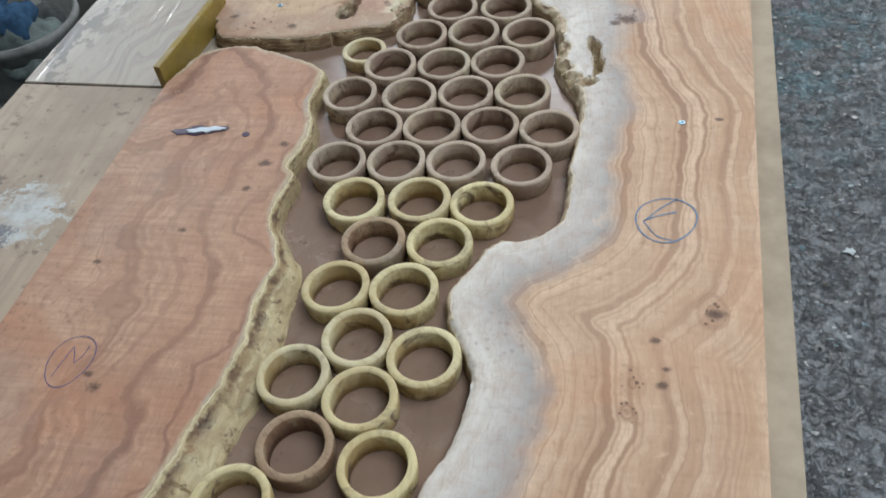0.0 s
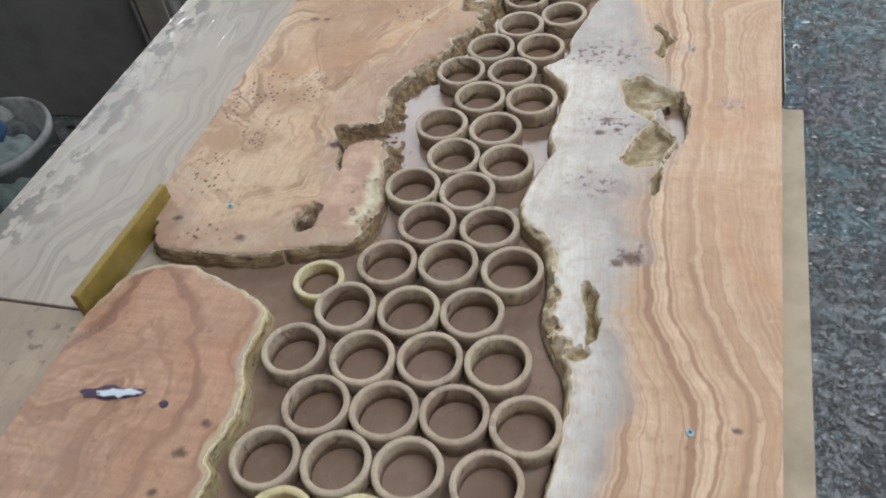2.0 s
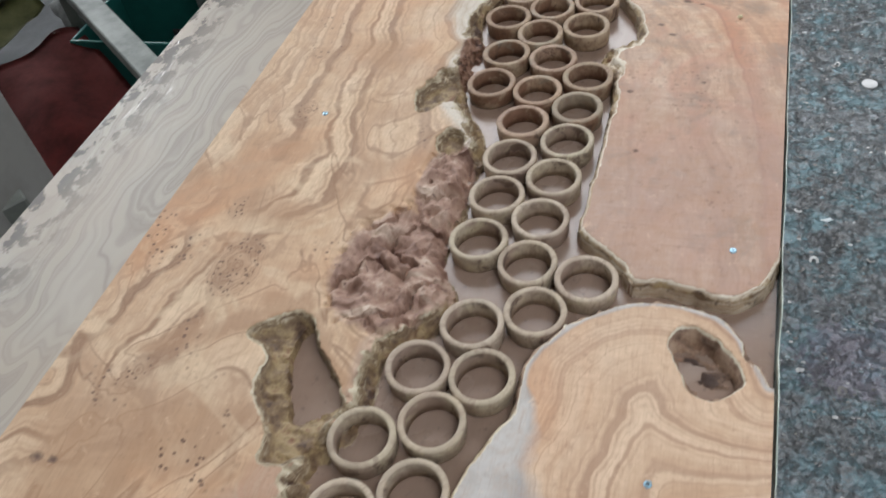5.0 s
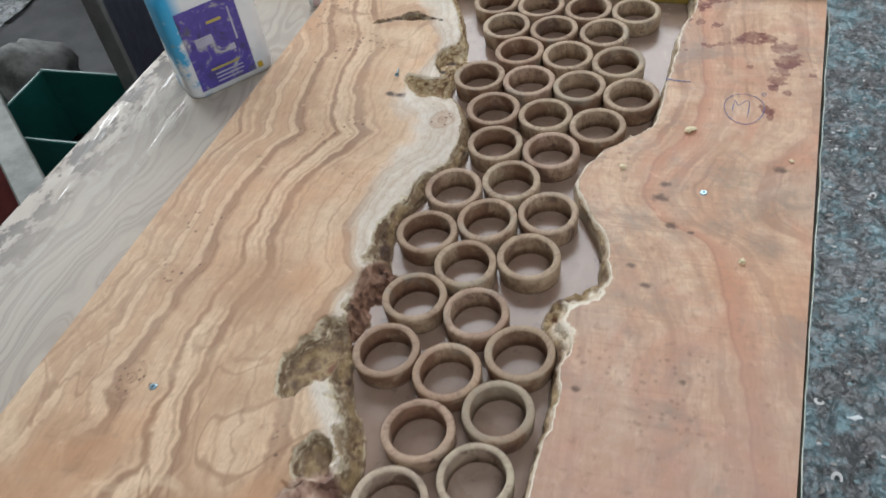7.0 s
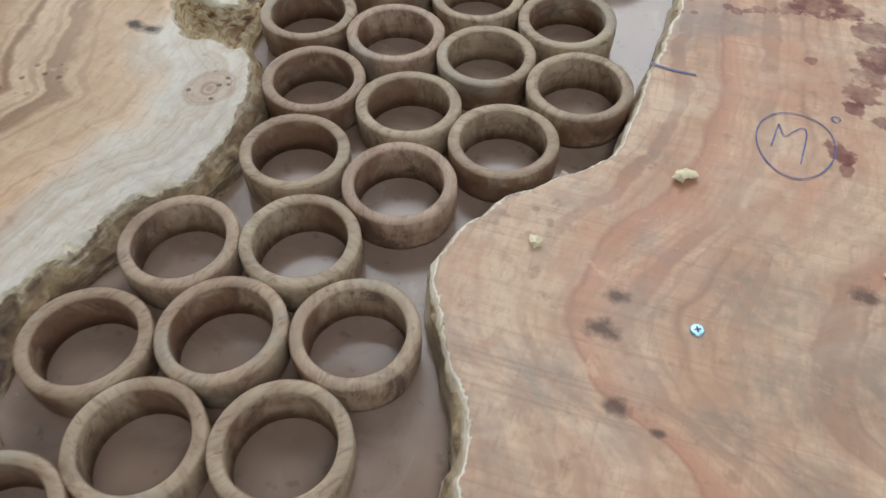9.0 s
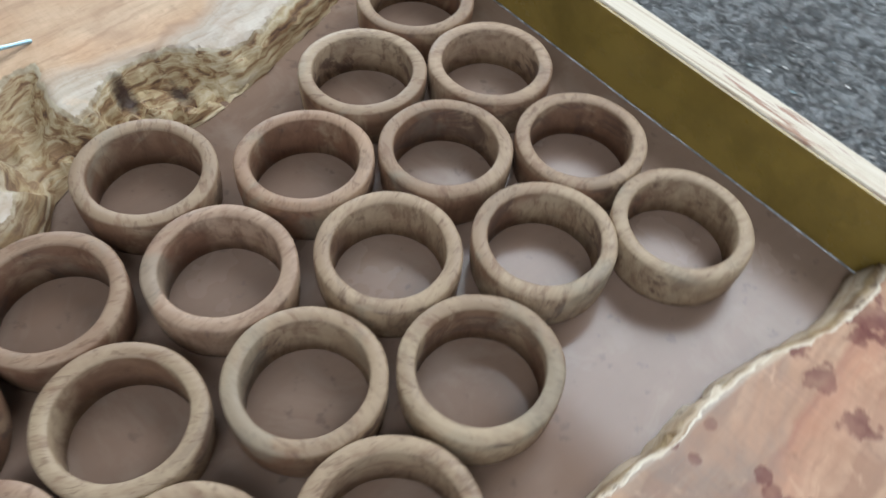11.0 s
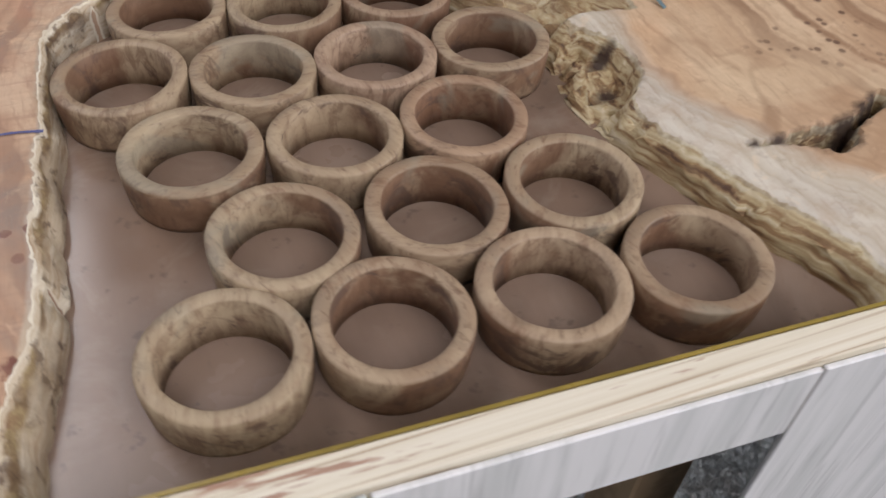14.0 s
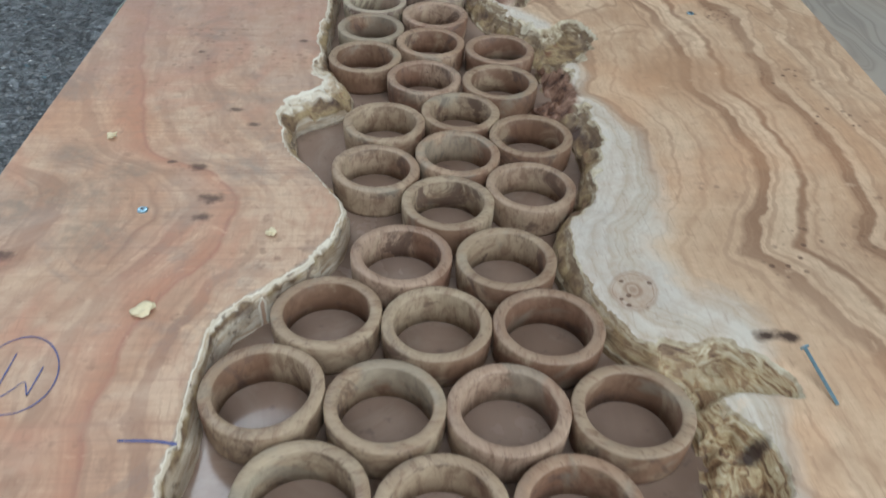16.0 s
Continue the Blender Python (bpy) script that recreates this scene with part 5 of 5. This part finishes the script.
# ---------------------------------------------------------------- bottles on the side board
def jug_mat():
    m = Mat("white_jug_plastic")
    x, y, z = m.axes()
    c = m.mix(m.step(m.noise(14, 4), 0.4, 0.7), (0.74, 0.76, 0.76), (0.62, 0.65, 0.66))
    spill = m.math("MULTIPLY", m.step(m.noise(11, 5, 0.65), 0.44, 0.50), m.step(x, -0.060, -0.040, 1, 0))
    c = m.mix(spill, c, (0.05, 0.36, 0.62))
    c = m.mix(m.step(m.noise(40, 3, 0.6), 0.66, 0.70, 0, 0.6), c, (0.25, 0.30, 0.22))
    return m.done(c, 0.38, m.noise(20, 2), 0.1, 0.002)


def label_mat():
    m = Mat("worn_blue_label")
    c = m.ramp(m.noise(24, 5, 0.7, None, 1.2), (0.32, (0.045, 0.04, 0.05)), (0.44, (0.07, 0.055, 0.26)), (0.56, (0.085, 0.065, 0.32)), (0.62, (0.30, 0.30, 0.34)), (0.70, (0.50, 0.52, 0.50)))
    c = m.mix(m.step(m.noise(15, 4, 0.6), 0.60, 0.66, 0, 0.8), c, (0.10, 0.11, 0.08))
    return m.done(c, 0.4, m.noise(60, 3), 0.2, 0.001)


def rounded(bm, w, d, z_rows, corner, seg=6):
    """A bottle body: rounded rectangles of given scale at given heights."""
    rows = []
    for z, k in z_rows:
        row = []
        for cx, cy, a0 in ((1, 1, 0), (-1, 1, 90), (-1, -1, 180), (1, -1, 270)):
            for i in range(seg + 1):
                a = radians(a0 + 90 * i / seg)
                row.append(bm.verts.new((k * (cx * (w / 2 - corner) + corner * math.cos(a)), k * (cy * (d / 2 - corner) + corner * math.sin(a)), z)))
        rows.append(row)
    n = len(rows[0])
    for a, b in zip(rows, rows[1:]):
        for i in range(n):
            bm.faces.new((a[i], a[(i + 1) % n], b[(i + 1) % n], b[i]))
    bm.faces.new(rows[0][::-1])
    bm.faces.new(rows[-1])


def jug():
    turn = radians(49)
    out = Vector((math.sin(turn), -math.cos(turn), 0))
    root = holder("plastic_jug", "white plastic jug with torn blue label and blue paint spills", "jug", Vector((-0.545, 2.940, BED_Z + 0.0012)) - out * 0.0475)
    root.rotation_euler = (0, 0, turn)
    bm = bmesh.new()
    rounded(bm, 0.158, 0.092, [(0.0, 0.92), (0.003, 0.97), (0.010, 1.0), (0.165, 1.0), (0.180, 0.97), (0.198, 0.80), (0.210, 0.55), (0.216, 0.36)], 0.022)
    part("body", bm, jug_mat(), root, smooth=True)
    bm = bmesh.new()
    prism(bm, [(-0.058, -0.0482), (0.043, -0.0482), (0.043, -0.0464), (-0.058, -0.0464)], 0.014, 0.160, 0.0003)
    sheet = part("label", bm, label_mat(), root, "torn dark blue printed label")
    pale = plain("label_print", (0.45, 0.45, 0.55), 0.5)
    gold = plain("label_gold_print", (0.45, 0.38, 0.10), 0.5)
    for x, z, w, h, mat in ((0.000, 0.128, 0.026, 0.005, gold), (0.016, 0.072, 0.010, 0.011, pale), (-0.006, 0.046, 0.052, 0.004, gold), (-0.002, 0.036, 0.05, 0.0025, pale), (-0.002, 0.029, 0.05, 0.0025, pale), (-0.004, 0.022, 0.046, 0.0025, pale), (-0.026, 0.100, 0.030, 0.016, pale), (0.028, 0.112, 0.003, 0.060, pale)):
        bm = bmesh.new()
        prism(bm, [(x - w / 2, -0.0486), (x + w / 2, -0.0486), (x + w / 2, -0.0483), (x - w / 2, -0.0483)], z - h / 2, z + h / 2, 0)
        part("print_bar", bm, mat, sheet)
    bm = bmesh.new()
    prism(bm, [(0.047, -0.0478), (0.056, -0.0478), (0.056, -0.0455), (0.047, -0.0458)], 0.014, 0.024, 0)
    part("sticker", bm, plain("yellow_sticker", (0.62, 0.42, 0.03), 0.5), root, "small yellow sticker")
    bm = bmesh.new()
    lathe(bm, [(0, 0.215), (0.020, 0.215), (0.020, 0.238), (0.018, 0.241), (0, 0.241)], 24)
    part("cap", bm, plain("blue_cap", (0.05, 0.20, 0.45), 0.4), root, "blue screw cap", True)
    bm = bmesh.new()
    tube(bm, [(-0.038, 0.0, 0.190), (-0.052, 0.0, 0.212), (-0.035, 0.0, 0.232), (-0.014, 0.0, 0.222)], 0.007, 10)
    part("handle", bm, bpy.data.materials["white_jug_plastic"], root, smooth=True)


jug()


def glue_tube():
    root = holder("glue_bottle", "small clear-white glue bottle lying on its side", "bottle", (-0.505, 3.200, BED_Z + 0.0135))
    root.rotation_euler = (0, radians(90), radians(-8))
    bm = bmesh.new()
    lathe(bm, [(0, 0), (0.011, 0), (0.012, 0.002), (0.012, 0.038), (0.009, 0.043), (0, 0.043)], 20)
    part("body", bm, plain("milky_plastic", (0.70, 0.70, 0.68), 0.3), root, smooth=True)
    bm = bmesh.new()
    lathe(bm, [(0.0122, 0.010), (0.0124, 0.010), (0.0124, 0.026), (0.0122, 0.026)], 20)
    part("label", bm, plain("pink_label_print", (0.62, 0.45, 0.44), 0.5), root, "faded pink label")
    bm = bmesh.new()
    lathe(bm, [(0.006, 0.042), (0.005, 0.050), (0.0018, 0.064), (0, 0.064)], 14)
    part("nozzle", bm, bpy.data.materials["milky_plastic"], root, smooth=True)


glue_tube()


# ---------------------------------------------------------------- clutter beyond the mould
def slack(bm, nx, ny, fn):
    """A sheet of cloth or film over a plan, from a height function, with thickness below."""
    top = [[bm.verts.new(fn(i / nx, j / ny)) for i in range(nx + 1)] for j in range(ny + 1)]
    for j in range(ny):
        for i in range(nx):
            bm.faces.new((top[j][i], top[j][i + 1], top[j + 1][i + 1], top[j + 1][i]))
    bmesh.ops.solidify(bm, geom=bm.faces[:], thickness=0.004)
    return bm


def bucket():
    root = holder("paint_bucket", "dirty whitish plastic bucket stuffed with rags and offcuts", "bucket", (-1.47, 1.72, 0))
    bm = bmesh.new()
    lathe(bm, [(0, 0.002), (0.125, 0.002), (0.13, 0.0), (0.155, 0.40), (0.163, 0.40), (0.163, 0.424), (0.152, 0.424), (0.128, 0.02), (0, 0.02)], 40)
    part("body", bm, plain("grimy_bucket_plastic", (0.34, 0.35, 0.34), 0.6, 0.6, 9), root, smooth=True)
    bm = bmesh.new()
    tube(bm, [(0.164 * math.cos(a), 0.164 * math.sin(a) * 0.9, 0.40 - 0.11 * math.sin(a)) for a in np.linspace(0.1, 3.04, 14)], 0.003, 6)
    part("handle", bm, plain("handle_wire", (0.2, 0.2, 0.2), 0.4, metal=0.7), root)
    bm = bmesh.new()
    prism(bm, [(0.146, -0.05), (0.151, -0.05), (0.151, 0.05), (0.146, 0.05)], 0.18, 0.30, 0.001)
    part("label", bm, plain("blue_bucket_label", (0.06, 0.14, 0.24), 0.5), root, "scuffed blue label")
    rnd = random.Random(2)
    for k in range(5):
        bm = bmesh.new()
        bmesh.ops.create_icosphere(bm, subdivisions=3, radius=rnd.uniform(0.06, 0.09))
        for v in bm.verts:
            v.co *= 1 + 0.6 * noise.fractal((v.co.x * 14 + k * 7, v.co.y * 14, v.co.z * 14), 1, 2, 3)
        ob = thing("rag", bm, plain("rag_cloth", [(0.20, 0.25, 0.24), (0.10, 0.11, 0.11), (0.30, 0.31, 0.29), (0.05, 0.13, 0.25), (0.16, 0.15, 0.13)][k], 0.9, 0.5, 30), "crumpled dirty rag stuffed in the bucket", "rag", "rags in the bucket", smooth=True)
        ob.location = (-1.47 + rnd.uniform(-0.07, 0.07), 1.72 + rnd.uniform(-0.07, 0.07), 0.36 + 0.03 * k)
    bm = bmesh.new()
    tube(bm, [(-1.50, 1.70, 0.05), (-1.52, 1.76, 0.35), (-1.58, 1.86, 0.62)], 0.010, 10)
    thing("stick", bm, plain("grey_stick", (0.30, 0.29, 0.27), 0.6), "grey mixing stick leaning in the bucket", "stick")


bucket()


def leaning_panel():
    root = holder("cabinet_panel", "tall pale grey cabinet side with a metal edge rod", "cabinet", (-1.65, 2.42, 0))
    bm = bmesh.new()
    prism(bm, [(-0.55, -0.10), (0.42, -0.10), (0.42, 0.12), (-0.55, 0.12)], 0.0, 0.92, 0.006)
    part("body", bm, plain("pale_grey_panel", (0.27, 0.26, 0.24), 0.45, 0.4, 3), root)
    bm = bmesh.new()
    tube(bm, [(0.30, -0.112, 0.02), (0.30, -0.112, 0.90)], 0.007, 10)
    part("rod", bm, plain("dull_steel", (0.35, 0.34, 0.32), 0.35, metal=0.8), root, "thin steel rod")
    bm = bmesh.new()
    prism(bm, [(0.31, -0.108), (0.40, -0.108), (0.40, -0.101), (0.31, -0.101)], 0.02, 0.90, 0.002)
    part("stile", bm, plain("beige_stile", (0.40, 0.35, 0.29), 0.5), root)
    bm = bmesh.new()
    pts = [(-1.75 + 0.42 * t + 0.05 * math.sin(9 * t), 2.20 - 0.1 * t + 0.06 * math.cos(11 * t), 0.006 + 0.02 * abs(math.sin(7 * t))) for t in np.linspace(0, 1, 40)]
    tube(bm, pts, 0.006, 8)
    thing("cable", bm, plain("black_cable", (0.02, 0.02, 0.02), 0.5), "loose black cable lying on the floor", "cable", smooth=True)


leaning_panel()


def tarpaulin():
    # black sheet added to stand for the deep shade on this floor
    bm = bmesh.new()
    slack(bm, 40, 60, lambda u, v: (-2.45 + 1.62 * u, 2.66 + 2.1 * v, 0.012 + 0.010 * noise.noise((u * 9, v * 12, 3)) + 0.006 * noise.noise((u * 30, v * 40, 8))))
    thing("tarpaulin", bm, plain("black_shade_sheet", (0.014, 0.014, 0.016), 0.55, 0.4, 9), "creased black sheet added on the floor in place of deep shade", "tarpaulin", smooth=True)


tarpaulin()


def bench():
    root = holder("low_bench", "low bench with pale grey rails over stored cloth", "bench", (-1.5, 2.9, 0))
    rail = plain("pale_grey_rail", (0.15, 0.16, 0.14), 0.6, 0.35, 12)
    d = Vector((0.77, -0.64, 0))
    s = Vector((0.64, 0.77, 0))
    for k in (-0.22, 0.24):
        c = s * k
        a, b = c - d * 0.62, c + d * 0.55
        bm = bmesh.new()
        prism(bm, [tuple((a - s * 0.036).xy), tuple((b - s * 0.036).xy), tuple((b + s * 0.036).xy), tuple((a + s * 0.036).xy)], 0.40, 0.45, 0.004)
        part("rail", bm, rail, root)
        for t in (-0.56, 0.48):
            q = c + d * t
            part("leg", board(q.x - 0.025, q.x + 0.025, q.y - 0.025, q.y + 0.025, 0, 0.398), rail, root)
    bm = bmesh.new()
    slack(bm, 24, 24, lambda u, v: (-1.5 + (u - 0.5) * 0.75 + (v - 0.5) * 0.25, 2.92 + (v - 0.5) * 0.36 - (u - 0.5) * 0.58, 0.20 + 0.05 * noise.noise((u * 3, v * 3, 1)) - 0.10 * (u - 0.5)))
    thing("red_cloth", bm, plain("dark_red_cloth", (0.12, 0.008, 0.004), 0.95, 0.5, 8), "dark red cloth heaped under the bench", "cloth", smooth=True)
    bm = bmesh.new()
    slack(bm, 18, 18, lambda u, v: (-1.92 + 0.30 * u, 2.95 + 0.42 * v - 0.2 * u, 0.455 + 0.03 * noise.noise((u * 4, v * 4, 5)) + 0.012))
    thing("sacking", bm, plain("olive_sacking", (0.09, 0.09, 0.025), 0.85, 0.4, 14), "olive sacking laid over the bench", "cloth", smooth=True)
    bm = bmesh.new()
    lathe(bm, [(0, 0.0), (0.085, 0.0), (0.105, 0.03), (0.110, 0.03), (0.09, -0.004), (0, -0.004)], 30)
    ob = thing("tray", bm, plain("grey_tray", (0.30, 0.32, 0.33), 0.4), "round grey tray with scraps on the bench", "tray", smooth=True)
    ob.location = (-1.80, 3.22, 0.50)


bench()


def crate():
    root = holder("teal_crate", "open teal plastic crate on the floor", "crate", (-1.50, 3.45, 0))
    teal = plain("teal_plastic", (0.012, 0.10, 0.085), 0.45, 0.3, 6)
    for nm, c in (("side", [(-0.22, -0.16), (0.22, -0.16), (0.22, -0.148), (-0.22, -0.148)]), ("side", [(-0.22, 0.148), (0.22, 0.148), (0.22, 0.16), (-0.22, 0.16)]),
                  ("end", [(-0.22, -0.147), (-0.208, -0.147), (-0.208, 0.147), (-0.22, 0.147)]), ("end", [(0.208, -0.147), (0.22, -0.147), (0.22, 0.147), (0.208, 0.147)])):
        bm = bmesh.new()
        prism(bm, c, 0.0, 0.26, 0.003)
        part(nm, bm, teal, root)
    part("bottom", board(-0.207, 0.207, -0.147, 0.147, 0.001, 0.012), teal, root)


crate()


def dark_board():
    root = holder("dark_board", "black board in a grey metal frame standing on edge", "board", (-1.55, 4.0, 0))
    root.rotation_euler = (0, 0, radians(24))
    part("sheet", board(-0.012, 0.012, -0.48, 0.60, 0.03, 0.92), plain("black_sheet", (0.012, 0.014, 0.028), 0.5), root)
    grey = plain("grey_frame_metal", (0.14, 0.14, 0.13), 0.45, metal=0.3)
    for c in ((-0.52, -0.482), (0.602, 0.64)):
        part("frame_post", board(-0.02, 0.02, c[0], c[1], 0.0, 0.95), grey, root)
    bm = bmesh.new()
    bmesh.ops.create_icosphere(bm, subdivisions=3, radius=0.14)
    for v in bm.verts:
        v.co *= 1 + 0.5 * noise.fractal((v.co.x * 8, v.co.y * 8, v.co.z * 8), 1, 2, 3)
        v.co.z = max(v.co.z * 0.8, -0.10)
    ob = thing("rag", bm, plain("grey_rags", (0.16, 0.16, 0.15), 0.9, 0.5, 20), "large crumpled grey rag lying on the floor", "rag", smooth=True)
    ob.location = (-1.95, 3.75, 0.102)


dark_board()


def pallet():
    root = holder("pallet", "dark weathered wooden pallet lying on the floor", "pallet", (-1.15, 3.95, 0))
    dark = plain("dark_pallet_wood", (0.035, 0.032, 0.03), 0.8, 0.5, 16)
    for i in range(6):
        x = -0.40 + 0.13 * i
        part("slat", board(x, x + 0.085, -0.36, 0.40, 0.091, 0.112), dark, root)
    for y in (-0.34, 0.0, 0.34):
        part("bearer", board(-0.40, 0.335, y - 0.035, y + 0.035, 0, 0.09), dark, root)


pallet()


# ---------------------------------------------------------------- litter on the floor
def litter():
    rnd = random.Random(8)
    m = Mat("floor_litter")
    tone = m.n("ShaderNodeNewGeometry").outputs["Random Per Island"]
    mat = m.done(m.ramp(tone, (0.0, (0.13, 0.125, 0.115)), (0.35, (0.21, 0.20, 0.185)), (0.6, (0.32, 0.31, 0.29)), (0.80, (0.15, 0.26, 0.29)), (0.9, (0.55, 0.55, 0.53))), 0.35)
    verts, faces = [], []
    for _ in range(7000):
        x, y = (rnd.uniform(0.28, 1.7), rnd.uniform(0.2, 4.4)) if rnd.random() < 0.85 else (rnd.uniform(-0.9, 0.9), rnd.uniform(3.3, 4.5))
        r, a = rnd.uniform(0.0015, 0.005) * (1 if rnd.random() < 0.95 else 1.8), rnd.uniform(0, 6.28)
        k = len(verts)
        hgt = r * rnd.uniform(0.3, 0.9)
        n = 5
        for i in range(n):
            b = a + 2 * math.pi * i / n
            q = r * rnd.uniform(0.6, 1.2)
            verts.append((x + q * math.cos(b) * 1.5, y + q * math.sin(b), 0.0005))
        verts.append((x + r * 0.2, y, hgt))
        faces += [(k + i, k + (i + 1) % n, k + n) for i in range(n)]
    for _ in range(160):
        x, y, a = rnd.uniform(0.4, 1.6), rnd.uniform(0.4, 4.2), rnd.uniform(0, 6.28)
        ln, w = rnd.uniform(0.012, 0.035), rnd.uniform(0.0015, 0.004)
        prev = None
        for i in range(7):
            t = i / 6 - 0.5
            b = a + 2.2 * t
            px, py, pz = x + ln * t * math.cos(b), y + ln * t * math.sin(b), 0.002 + 0.006 * (1 - 4 * t * t)
            k = len(verts)
            verts += [(px - w * math.sin(b), py + w * math.cos(b), pz), (px + w * math.sin(b), py - w * math.cos(b), pz + 0.001)]
            if prev is not None:
                faces.append((prev, prev + 1, k + 1, k))
            prev = k
    me = bpy.data.meshes.new("floor_litter")
    me.from_pydata(verts, [], faces)
    me.materials.append(mat)
    tagged(new("floor_litter", me), "crumbs of concrete, sawdust and shavings on the floor", "litter", kind="stuff")
    bm = bmesh.new()
    lathe(bm, [(0, 0.0), (0.021, 0.0), (0.022, 0.002), (0.022, 0.005), (0.020, 0.007), (0, 0.007)], 24)
    ob = thing("bottle_cap", bm, plain("white_cap", (0.72, 0.72, 0.70), 0.4), "round white plastic cap lying on the floor", "cap", smooth=False)
    ob.location = (0.752, 3.560, 0.0005)
    for x, y in ((0.80, 3.40), (0.60, 2.98), (0.66, 1.42)):
        bm = bmesh.new()
        n = 9
        prism(bm, [(0.016 * rnd.uniform(0.5, 1.2) * math.cos(2 * math.pi * i / n), 0.011 * rnd.uniform(0.5, 1.2) * math.sin(2 * math.pi * i / n)) for i in range(n)], 0, 0.003, 0)
        ob = thing("paper_scrap", bm, plain("pale_scrap", (0.60, 0.66, 0.66), 0.6), "torn pale scrap lying on the floor", "scrap", "scraps on the floor")
        ob.location = (x, y, 0.0005)


litter()
